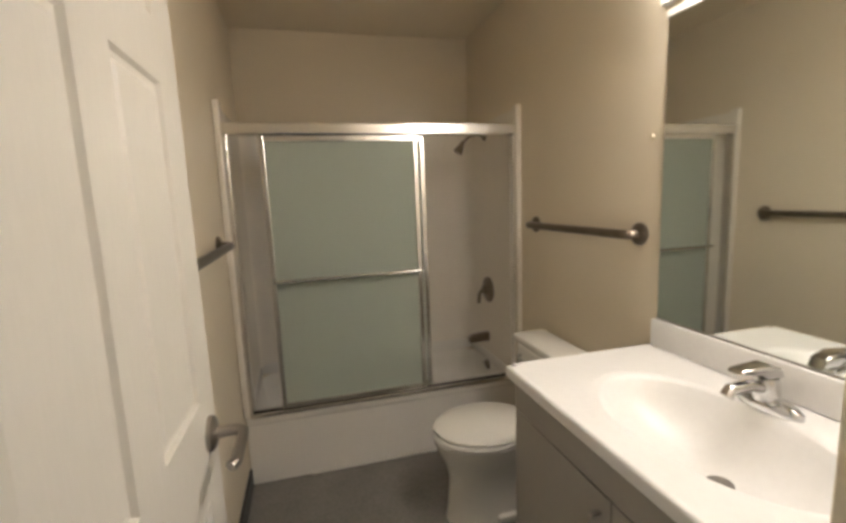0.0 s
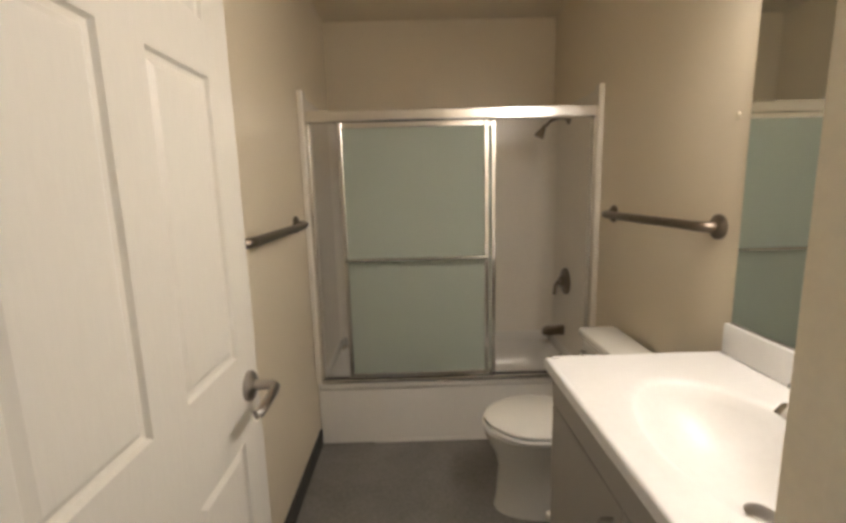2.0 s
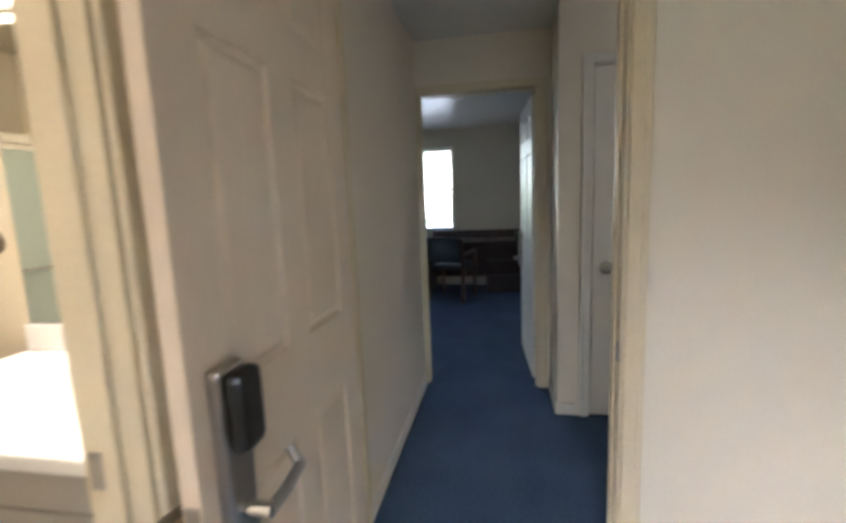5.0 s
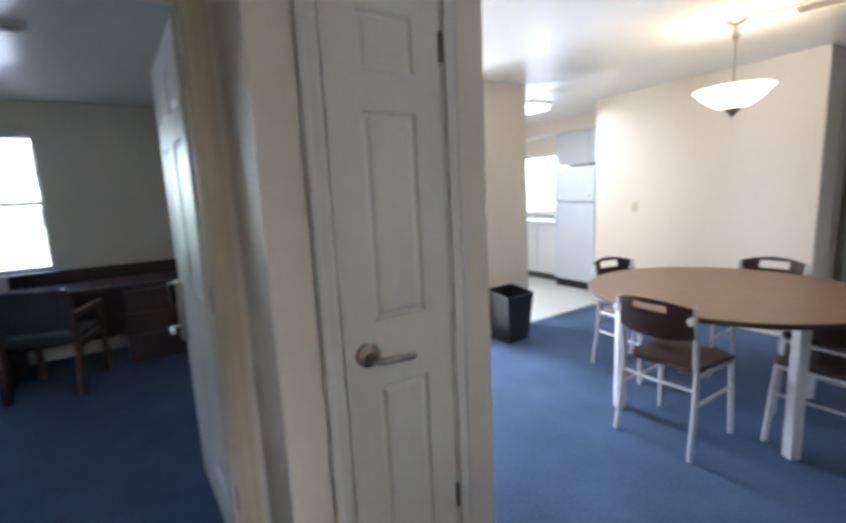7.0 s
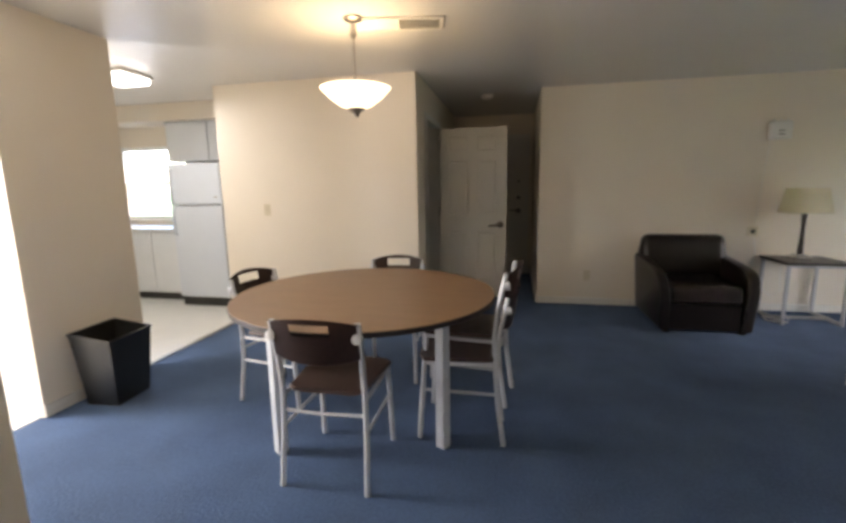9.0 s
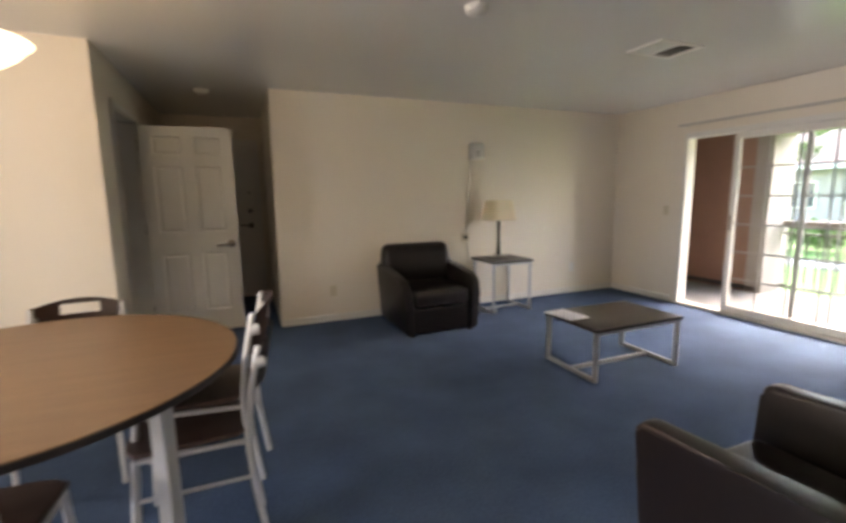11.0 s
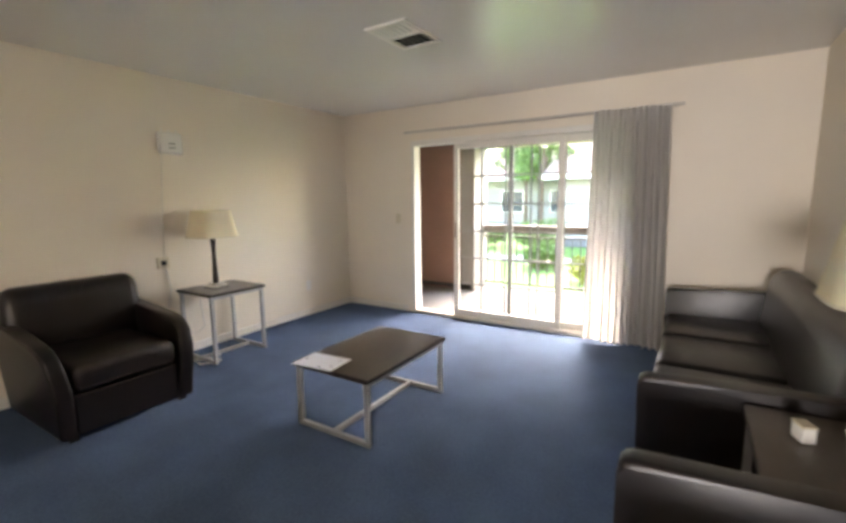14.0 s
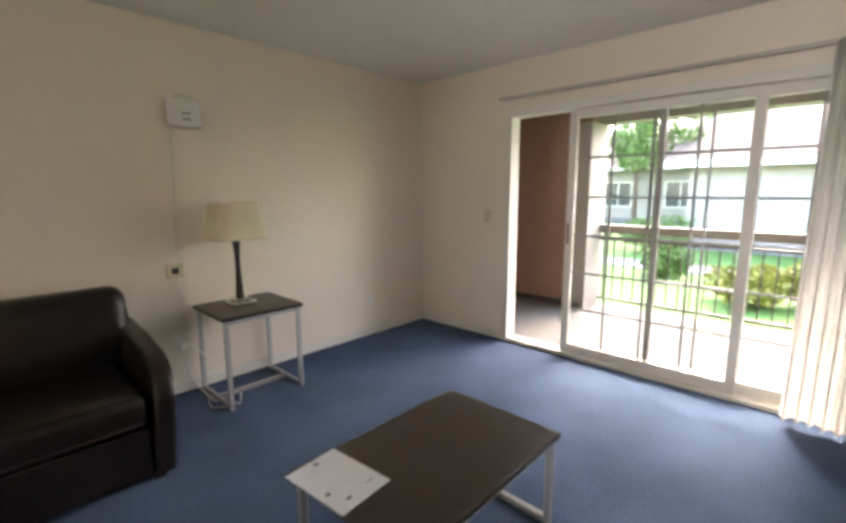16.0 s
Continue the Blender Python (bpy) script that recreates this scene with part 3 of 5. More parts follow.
sur = thing("tub_surround", pose(0, 0, 0), "off-white acrylic panels lining the tub walls", "surround", kind="structure")
RC = 0.11
liner = [(0.014, 0.03)]
for cx, a0 in ((0.014 + RC, 180), (1.506 - RC, 90)):
    liner += [(cx + RC * math.cos(radians(a0 - 11.25 * k)), 0.758 - RC + RC * math.sin(radians(a0 - 11.25 * k))) for k in range(9)]
liner += [(1.506, 0.03), (1.516, 0.03), (1.516, 0.776), (0.004, 0.776), (0.004, 0.03)]
part("panel", prism(liner, 0.376, 1.885, "z"), M_SURR, sur, "", True)
for x0, x1 in ((0.002, 0.03), (1.49, 1.518)):
    part("edge_strip", bx(x0, x1, -0.03, 0.03, 0.378, 1.90, bevel=0.006), M_SURR, sur)

sd = thing("shower_door", pose(0, 0, 0), "aluminium framed sliding shower door with frosted glass", "shower door")
part("header", bx(0.03, 1.49, -0.028, 0.035, 1.745, 1.803, bevel=0.008), M_ALU, sd)
part("bottom_track", bx(0.03, 1.49, -0.025, 0.035, 0.372, 0.392, bevel=0.004), M_ALU, sd, "aluminium track with black strip for groove shade")
# Shade in the track's groove, put in as a thin black strip.
part("groove_shade", bx(0.035, 1.485, -0.006, 0.012, 0.392, 0.396), M_SHADOWGAP, sd)
for x0, x1 in ((0.03, 0.05), (1.472, 1.49)):
    part("wall_jamb", bx(x0, x1, -0.022, 0.03, 0.392, 1.745, bevel=0.004), M_ALU, sd)


def shower_panel(x0, x1, y):
    p = part("sliding_panel", bx(x0 + 0.02, x1 - 0.02, y - 0.003, y + 0.003, 0.42, 1.72), M_FROST, sd, "greenish frosted glass pane")
    p.visible_shadow = False
    for a, b in ((x0, x0 + 0.024), (x1 - 0.024, x1)):
        part("stile", bx(a, b, y - 0.011, y + 0.011, 0.398, 1.744, bevel=0.004), M_ALU, p)
    part("rail", bx(x0 + 0.024, x1 - 0.024, y - 0.010, y + 0.010, 0.398, 0.425, bevel=0.003), M_ALU, p)
    part("rail", bx(x0 + 0.024, x1 - 0.024, y - 0.010, y + 0.010, 1.715, 1.744, bevel=0.003), M_ALU, p)
    return p


pf = shower_panel(0.185, 0.945, -0.008)
part("towel_bar", tb([(0.20, -0.02, 1.055), (0.20, -0.05, 1.055), (0.93, -0.05, 1.055), (0.93, -0.02, 1.055)], 0.009, 10), M_CHROME, pf, "chrome towel bar", True)
shower_panel(0.225, 0.985, 0.018)

sh = thing("shower_fixture", pose(1.506, 0.44, 1.80), "small bronze shower head on a bent arm", "shower head")
part("flange", lt([(0, 0), (0.03, 0), (0.028, 0.008), (0.012, 0.012), (0, 0.012)], 16, pose(0, 0, 0, 0, -90, 0)), M_BRONZE, sh, smooth=True)
part("arm", tb([(0, 0, 0), (-0.06, 0, 0.01), (-0.11, 0, -0.005), (-0.15, 0, -0.045)], 0.009, 10), M_BRONZE, sh, smooth=True)
part("head", lt([(0, 0.02), (0.012, 0.02), (0.014, 0), (0.03, -0.05), (0.03, -0.06), (0, -0.06)], 16, pose(-0.155, 0, -0.05, 0, 30, 0)), M_BRONZE, sh, smooth=True)

vv = thing("shower_valve", pose(1.506, 0.42, 0.81), "dark bronze single lever shower valve", "valve")
part("escutcheon", lt([(0, 0), (0.085, 0), (0.082, 0.01), (0.03, 0.018), (0.03, 0.04), (0, 0.04)], 24, pose(0, 0, 0, 0, -90, 0)), M_BRONZE, vv, smooth=True)
part("lever", tb([(-0.045, 0, 0.0), (-0.065, 0, -0.03), (-0.07, 0.0, -0.085)], 0.012, 8), M_BRONZE, vv, smooth=True)
sp = thing("tub_spout", pose(1.506, 0.44, 0.485), "bronze tub spout on the surround", "spout")
part("spout_body", prism([(0.0, -0.03), (0.0, 0.03), (-0.11, 0.022), (-0.135, 0.005), (-0.135, -0.03), (-0.11, -0.022)], -0.028, 0.028, "y", bevel=0.008), M_BRONZE, sp, smooth=True)
ov = thing("tub_overflow", pose(1.495, 0.44, 0.285), "small bronze overflow lever", "overflow plate")
part("plate", lt([(0, 0), (0.035, 0), (0.033, 0.008), (0, 0.01)], 16, pose(0.004, 0, 0.0, 0, -90, 0)), M_BRONZE, ov, smooth=True)
part("toggle", tb([(0, 0, 0), (-0.03, 0, 0.02)], 0.007, 8), M_BRONZE, ov)


def grab_bar(m):
    g = thing("grab_bar", m, "bronze-toned metal grab bar on the bathroom wall", "grab bar", "bathroom grab bars")
    for y in (0, -0.73):
        part("flange", lt([(0, 0), (0.04, 0), (0.04, 0.006), (0.03, 0.014), (0.018, 0.018), (0, 0.018)], 20, pose(0, y, 0, 0, -90, 0)), M_BRONZE, g, smooth=True)
    part("bar", tb([(0, 0, 0), (-0.035, 0, 0), (-0.05, -0.012, 0), (-0.055, -0.04, 0), (-0.055, -0.69, 0), (-0.05, -0.718, 0), (-0.035, -0.73, 0), (0, -0.73, 0)], 0.0165, 12), M_BRONZE, g, smooth=True)
    return g


gb = grab_bar(pose(1.519, -0.185, 1.27))
copy_thing(gb, pose(0.001, -0.94, 1.26, 0, 0, 180))

# toilet: faces the room's other side wall
to = thing("toilet", pose(1.50, -0.52, 0.004), "white porcelain toilet with closed lid", "toilet")
part("tank", bx(-0.168, -0.01, -0.21, 0.21, 0.36, 0.705, bevel=0.025, seg=3), M_PORC, to, smooth=True)
part("tank_lid", bx(-0.182, -0.003, -0.22, 0.22, 0.707, 0.745, bevel=0.012), M_PORC, to, smooth=True)
part("flush_lever", tb([(-0.168, 0.15, 0.65), (-0.193, 0.15, 0.65), (-0.198, 0.08, 0.64)], 0.007, 8), M_CHROME, to)
bm = bmesh.new()
rings = []
for z, x0, x1, w in ((0.0, -0.62, -0.12, 0.115), (0.05, -0.61, -0.13, 0.105), (0.20, -0.60, -0.15, 0.10), (0.27, -0.62, -0.16, 0.125), (0.33, -0.65, -0.17, 0.165), (0.385, -0.665, -0.18, 0.18)):
    ring = []
    for j in range(28):
        a = 2 * math.pi * j / 28
        cx, hx = (x0 + x1) / 2, (x1 - x0) / 2
        ring.append(bm.verts.new((cx + hx * math.cos(a), w * math.copysign(abs(math.sin(a)) ** 0.85, math.sin(a)), z)))
    rings.append(ring)
for u, v in zip(rings, rings[1:]):
    for j in range(28):
        bm.faces.new((u[j], u[(j + 1) % 28], v[(j + 1) % 28], v[j]))
bm.faces.new(rings[0][::-1])
bm.faces.new(rings[-1])
part("bowl", bm, M_PORC, to, smooth=True)
part("seat", lt([(0, 0.387), (0.97, 0.387), (1.0, 0.393), (1.0, 0.402), (0.97, 0.408), (0, 0.408)], 36, pose(-0.435, 0, 0), 0.235, 0.185), M_WHITEP, to, smooth=True)
part("lid", lt([(0, 0.411), (0.96, 0.411), (0.99, 0.416), (0.985, 0.425), (0.9, 0.436), (0, 0.442)], 36, pose(-0.43, 0, 0), 0.232, 0.183), M_PORC, to, smooth=True)
part("seat_hinge", bx(-0.225, -0.20, -0.10, 0.10, 0.40, 0.43, bevel=0.006), M_WHITEP, to)
part("base_foot", bx(-0.42, -0.10, -0.13, 0.13, 0.0, 0.045, bevel=0.014), M_PORC, to, smooth=True)

# vanity with moulded top
va = thing("vanity_cabinet", pose(0, 0, 0), "grey laminate vanity cabinet with two doors", "cabinet")
part("body", bx(0.99, 1.515, -1.935, -1.02, 0.10, 0.745), M_VANITY, va)
part("top_rail", bx(0.972, 0.99, -1.935, -1.02, 0.755, 0.855, bevel=0.002), M_VANITY, va)
part("side_panel", bx(0.99, 1.515, -1.02, -1.005, 0.004, 0.855), M_VANITY, va)
part("toe_kick", bx(1.05, 1.06, -1.935, -1.02, 0.004, 0.10), M_BASE_DARK, va)
for y0, y1, hy in ((-1.475, -1.022, -1.44), (-1.933, -1.479, -1.515)):
    dr = part("cabinet_door", bx(0.972, 0.99, y0, y1, 0.11, 0.75, bevel=0.002), M_VANITY, va)
    part("pull", tb([(0.972, hy, 0.70), (0.945, hy, 0.70), (0.942, hy, 0.695), (0.942, hy, 0.605), (0.945, hy, 0.60), (0.972, hy, 0.60)], 0.0045, 8), M_NICKEL, dr, "thin nickel wire pull", True)

ct = thing("countertop", pose(0, 0, 0), "white cultured marble vanity top with oval basin", "countertop")
bm = bmesh.new()
CX, CY, RX, RY, N = 1.215, -1.48, 0.175, 0.285, 48
outer, rings = [], []
X0, X1, Y0, Y1, ZT = 0.955, 1.518, -1.938, -1.0, 0.89
for j in range(N):
    a = 2 * math.pi * j / N
    c, s = math.cos(a), math.sin(a)
    k = min((X1 - CX) / c if c > 1e-6 else ((X0 - CX) / c if c < -1e-6 else 9), (Y1 - CY) / s if s > 1e-6 else ((Y0 - CY) / s if s < -1e-6 else 9))
    outer.append(bm.verts.new((CX + c * k, CY + s * k, ZT)))
for q, dz in ((1.22, 0.0), (1.12, 0.004), (1.03, 0.0), (1.0, -0.006), (0.95, -0.03), (0.85, -0.068), (0.65, -0.105), (0.4, -0.125), (0.12, -0.132)):
    rings.append([bm.verts.new((CX + min(q * RX, X1 - 0.02 - CX) * math.cos(2 * math.pi * j / N), CY + q * RY * math.sin(2 * math.pi * j / N), ZT + dz)) for j in range(N)])
for u, v in zip([outer] + rings, rings):
    for j in range(N):
        bm.faces.new((u[j], u[(j + 1) % N], v[(j + 1) % N], v[j]))
bm.faces.new(rings[-1])
low = [bm.verts.new((v.co.x, v.co.y, ZT - 0.032)) for v in outer]
for j in range(N):
    bm.faces.new((outer[(j + 1) % N], outer[j], low[j], low[(j + 1) % N]))
part("basin_top", bm, M_MARBLE, ct, smooth=True)
part("front_lip", bx(0.950, 0.972, -1.938, -0.996, 0.852, 0.8905, bevel=0.008, seg=3), M_MARBLE, ct, smooth=True)
part("end_lip", bx(0.972, 1.518, -1.0, -0.990, 0.858, 0.8905, bevel=0.004), M_MARBLE, ct)
part("backsplash", bx(1.497, 1.519, -1.938, -1.0, 0.891, 0.985, bevel=0.006), M_MARBLE, ct, smooth=True)
part("drain", lt([(0, 0.0), (0.026, 0.0), (0.03, 0.003), (0.02, 0.006), (0, 0.002)], 20, pose(CX + 0.02, CY - 0.03, ZT - 0.132)), M_NICKEL, ct, "dark metal drain ring", True)

fa = thing("faucet", pose(1.42, -1.46, 0.893), "chrome single handle basin faucet", "faucet")
part("base", lt([(0, 0.0), (1.0, 0.0), (1.0, 0.012), (0.85, 0.022), (0, 0.026)], 28, Matrix(), 0.032, 0.085), M_CHROME, fa, smooth=True)
part("body", lt([(0, 0.02), (0.03, 0.02), (0.026, 0.06), (0.024, 0.075), (0, 0.08)], 20), M_CHROME, fa, smooth=True)
part("spout", tb([(0.0, 0, 0.045), (-0.06, 0, 0.062), (-0.115, 0, 0.058), (-0.125, 0, 0.045)], 0.015, 12), M_CHROME, fa, smooth=True)
part("handle", prism([(0.03, 0.075), (0.02, 0.10), (-0.02, 0.115), (-0.10, 0.108), (-0.105, 0.10), (-0.04, 0.098), (-0.028, 0.075)], -0.02, 0.02, "y", bevel=0.006), M_CHROME, fa, smooth=True)

mi = thing("mirror", pose(0, 0, 0), "large frameless wall mirror above the vanity", "mirror")
part("mirror_glass", bx(1.512, 1.518, -1.936, -1.015, 0.990, 1.95), M_MIRROR, mi)
part("edge_channel", bx(1.508, 1.519, -1.936, -1.015, 0.986, 0.990), M_NICKEL, mi)
part("top_channel", bx(1.505, 1.519, -1.936, -1.012, 1.95, 1.975, bevel=0.003), M_TRIM, mi)

bl = thing("vanity_light", pose(0, 0, 0), "lit white acrylic light bar above the mirror", "wall light")
part("backplate", bx(1.49, 1.518, -1.87, -1.0, 1.99, 2.15, bevel=0.004), M_WHITEP, bl)
part("diffuser", bx(1.40, 1.49, -1.86, -1.01, 2.0, 2.14, bevel=0.02, seg=3), M_BATHLIGHT, bl, "glowing diffuser", True)
ds = thing("wall_stop", pose(1.515, -0.955, 1.60), "small beige plastic plug in the bathroom wall", "wall plug")
part("plug", lt([(0, 0), (0.012, 0), (0.010, 0.004), (0, 0.005)], 12, pose(0.004, 0, 0, 0, -90, 0)), M_BEIGEP, ds)


# ---- seating ----
def lounge(name, w, m, cushions, label, category, group, square=False, plump=False):
    """An upholstered seat facing -y: arms, seat cushions, rounded back."""
    t = thing(name, m, label, category, group)
    hw, a = w / 2, 0.088
    prof = [(-0.40, 0.03), (-0.425, 0.28), (-0.42, 0.40), (-0.385, 0.49), (-0.32, 0.545), (-0.22, 0.575), (0.05, 0.60), (0.36, 0.625), (0.42, 0.60), (0.42, 0.03)]
    if square:
        prof = [(-0.42, 0.03), (-0.425, 0.30), (-0.43, 0.575), (-0.427, 0.603), (-0.415, 0.617), (-0.39, 0.623), (0.05, 0.640), (0.36, 0.655), (0.42, 0.63), (0.42, 0.03)]
    for s in (-1, 1):
        bm = prism(prof, s * hw, s * (hw - a), "x", bevel=0.022, seg=3)
        for v in bm.verts:
            v.co.x += s * 0.10 * max(0, v.co.z - 0.2)
        arm = part("arm", bm, M_LEATHER, t, "padded arm with piped front edge", True)
        part("piping", tb([(s * (hw - 0.008 + 0.10 * max(0, z - 0.2)), y + 0.004 if y < -0.3 else y, z - 0.006) for y, z in prof[1:8]], 0.006, 6), M_PIPING, arm)
    iw = hw - a - 0.004
    part("base", bx(-iw, iw, -0.385, 0.36, 0.025, 0.27, bevel=0.012), M_LEATHER, t)
    for i in range(cushions):
        x0, x1 = -iw + 2 * iw * i / cushions + 0.003, -iw + 2 * iw * (i + 1) / cushions - 0.003
        bm = bx(x0, x1, -0.41, 0.24, 0.275, 0.435, bevel=0.045, seg=4)
        for v in bm.verts:
            if v.co.z > 0.40:
                u = (v.co.x - (x0 + x1) / 2) / ((x1 - x0) / 2)
                v.co.z += 0.02 * (1 - u * u)
        c = part("seat_cushion", bm, M_LEATHER, t, "", True)
        part("piping", tb([(x0 + 0.02, -0.405, 0.31), (x1 - 0.02, -0.405, 0.31)], 0.006, 6), M_PIPING, c)
    bw = hw + 0.005
    back = [(0.16, 0.30), (0.20, 0.55), (0.215, 0.72), (0.235, 0.79), (0.275, 0.825), (0.33, 0.835), (0.385, 0.815), (0.425, 0.76), (0.435, 0.60), (0.425, 0.05), (0.25, 0.05)]
    if plump:
        back = [(0.10, 0.30), (0.09, 0.50), (0.095, 0.62), (0.12, 0.73), (0.165, 0.81), (0.225, 0.855), (0.30, 0.87), (0.37, 0.85), (0.42, 0.79), (0.435, 0.62), (0.425, 0.05), (0.25, 0.05)]
    bm = prism(back, -bw, bw, "x", bevel=0.085 if plump else 0.075, seg=5)
    part("backrest", bm, M_LEATHER, t, "", True)
    for x in (-hw + 0.07, hw - 0.07):
        for y in (-0.36, 0.36):
            part("foot", bx(x - 0.025, x + 0.025, y - 0.025, y + 0.025, 0, 0.052, bevel=0.005), M_BLACKP, t)
    return t


ac = lounge("armchair", 0.77, pose(0.465, -7.83, 0, 0, 0, 180), 1, "dark brown leather tub armchair with piped arms", "armchair", "leather seating")
lounge("armchair", 0.66, pose(0.71, -4.21, 0), 1, "dark brown leather armchair beside the end table", "armchair", "leather seating", True, True)
lounge("sofa", 2.02, pose(-1.30, -4.225, 0), 3, "dark brown leather three-seat sofa against the wall", "sofa", "leather seating", True)


# ---- small tables ----
def metal_table(name, w, d, h, m, label, category):
    t = thing(name, m, label, category)
    hw, hd, r = w / 2, d / 2, 0.0125
    top = part("tabletop", bx(-hw, hw, -hd, hd, h - 0.025, h, bevel=0.003), M_DARKTOP, t, "espresso wood-grain laminate top")
    part("edge_band", bx(-hw - 0.0015, hw + 0.0015, -hd - 0.0015, hd + 0.0015, h - 0.022, h - 0.004), M_EDGE, top)
    x, y = hw - 0.025, hd - 0.025
    for sx in (-1, 1):
        for sy in (-1, 1):
            part("leg", tb([(sx * x, sy * y, 0.0), (sx * x, sy * y, h - 0.026)], r, square=True), M_SILVER, t)
        part("floor_rail", tb([(sx * x, -y + r, r + 0.001), (sx * x, y - r, r + 0.001)], r, square=True), M_SILVER, t)
    part("stretcher", tb([(-x + r, 0, r + 0.001), (x - r, 0, r + 0.001)], r, square=True), M_SILVER, t)
    for sy in (-1, 1):
        part("apron_rail", tb([(-x + r, sy * y, h - 0.038), (x - r, sy * y, h - 0.038)], 0.011, square=True), M_SILVER, t)
    return t


metal_table("coffee_table", 0.86, 0.57, 0.40, pose(-0.45, -6.215, 0), "low coffee table with espresso top and silver frame", "coffee table")
metal_table("end_table", 0.54, 0.49, 0.60, pose(-0.61, -8.07, 0), "square end table with espresso top beside the armchair", "end table")
metal_table("end_table", 0.50, 0.49, 0.60, pose(0.03, -4.05, 0), "square end table between sofa and armchair", "end table")


def square_off(v):
    """Pushes a round section towards a square with soft corners."""
    a = math.atan2(v.co.y, v.co.x)
    k = 0.97 / (abs(math.cos(a)) ** 4 + abs(math.sin(a)) ** 4) ** 0.25
    v.co.x, v.co.y = v.co.x * k, v.co.y * k


def table_lamp(m, label):
    t = thing("table_lamp", m, label, "table lamp", "table lamps")
    b = bx(-0.075, 0.075, -0.075, 0.075, 0, 0.036, bevel=0.006)
    box(b, -0.05, 0.05, -0.05, 0.05, 0.036, 0.056, bevel=0.006)
    part("base", b, M_ALU, t, "square polished chrome base")
    part("stem", lt([(0, 0.05), (0.024, 0.05), (0.026, 0.07), (0.021, 0.16), (0.016, 0.26), (0.018, 0.36), (0.024, 0.43), (0.018, 0.45), (0.009, 0.46), (0.009, 0.52), (0, 0.52)], 20), M_ESPRESSO, t, "turned espresso stem", True)
    bm = bmesh.new()
    lathe(bm, [(0.186, 0.455), (0.140, 0.685), (0.136, 0.685), (0.182, 0.455), (0.186, 0.455)], 48)
    for v in bm.verts:
        square_off(v)
    sh = part("shade", bm, M_SHADE, t, "tapered ivory fabric shade", True)
    for r, z in ((0.187, 0.458), (0.1405, 0.681)):
        bm = lt([(r - 0.002, z - 0.005), (r, z - 0.005), (r - 0.0008, z + 0.005), (r - 0.0028, z + 0.005), (r - 0.002, z - 0.005)], 48)
        for v in bm.verts:
            square_off(v)
        part("trim", bm, M_BEIGEP, sh)
    part("harp", tb([(0, -0.03, 0.52), (0, -0.06, 0.59), (0, -0.04, 0.64), (0, 0, 0.655), (0, 0.04, 0.64), (0, 0.06, 0.59), (0, 0.03, 0.52)], 0.003, 6), M_NICKEL, t)
    part("bulb", lt([(0, 0.52), (0.014, 0.52), (0.016, 0.55), (0.03, 0.60), (0.025, 0.635), (0, 0.648)], 14), M_WHITEP, t, smooth=True)
    part("finial", lt([(0, 0.652), (0.008, 0.657), (0.01, 0.669), (0, 0.679)], 10), M_NICKEL, t)
    return t


ta = table_lamp(pose(-0.56, -8.07, 0.60), "unlit table lamp with ivory shade and chrome base")
copy_thing(ta, pose(0.0, -3.98, 0.60))

pp = thing("paper_sheet", pose(-0.105, -6.345, 0.4005, 0, 0, 5), "white printed sheet of paper on the coffee table", "paper")
part("sheet", bx(-0.105, 0.105, -0.145, 0.145, 0.0, 0.0012), M_PAPER, pp)
for x0, x1, y0, y1 in ((-0.012, 0.006, -0.125, -0.112), (0.065, 0.08, 0.03, 0.046), (0.03, 0.05, 0.095, 0.108), (-0.075, -0.045, 0.09, 0.094)):
    part("printed_mark", bx(x0, x1, y0, y1, 0.0012, 0.0016), M_INK, pp)
cl = thing("small_box", pose(-0.01, -4.16, 0.60, 0, 0, 20), "small white and clear box on the end table", "box")
part("carton", bx(-0.03, 0.03, -0.02, 0.02, 0, 0.05, bevel=0.004), M_WHITEP, cl)
part("lid", bx(-0.032, 0.032, -0.022, 0.022, 0.05, 0.056, bevel=0.002), M_BEIGEP, cl)


# ---- dining set ----
dt = thing("dining_table", pose(3.03, -5.62, 0), "round walnut laminate dining table on square silver legs", "dining table")
top = part("tabletop", lt([(0, 0.722), (0.752, 0.722), (0.755, 0.726), (0.755, 0.746), (0.752, 0.75), (0, 0.75)], 72), M_TABLETOP, dt, "brown wood-grain top", False)
part("edge_band", lt([(0.7545, 0.722), (0.7575, 0.724), (0.7575, 0.745), (0.7545, 0.747)], 72), M_EDGE, top, "black edge band")
for a in (58, 148, 238, 328):
    x, y = 0.60 * math.cos(radians(a)), 0.60 * math.sin(radians(a))
    lg = part("leg", bx(-0.028, 0.028, -0.028, 0.028, 0, 0.70, bevel=0.006), M_LIGHTGREY, dt)
    lg.matrix_local = pose(x, y, 0, 0, 0, a)
for a in (103, 193, 283, 13):
    u = 0.60 * math.cos(radians(45)) - 0.03
    ap = part("apron", bx(u, u + 0.02, -0.40, 0.40, 0.65, 0.721), M_LIGHTGREY, dt)
    ap.matrix_local = pose(0, 0, 0, 0, 0, a)


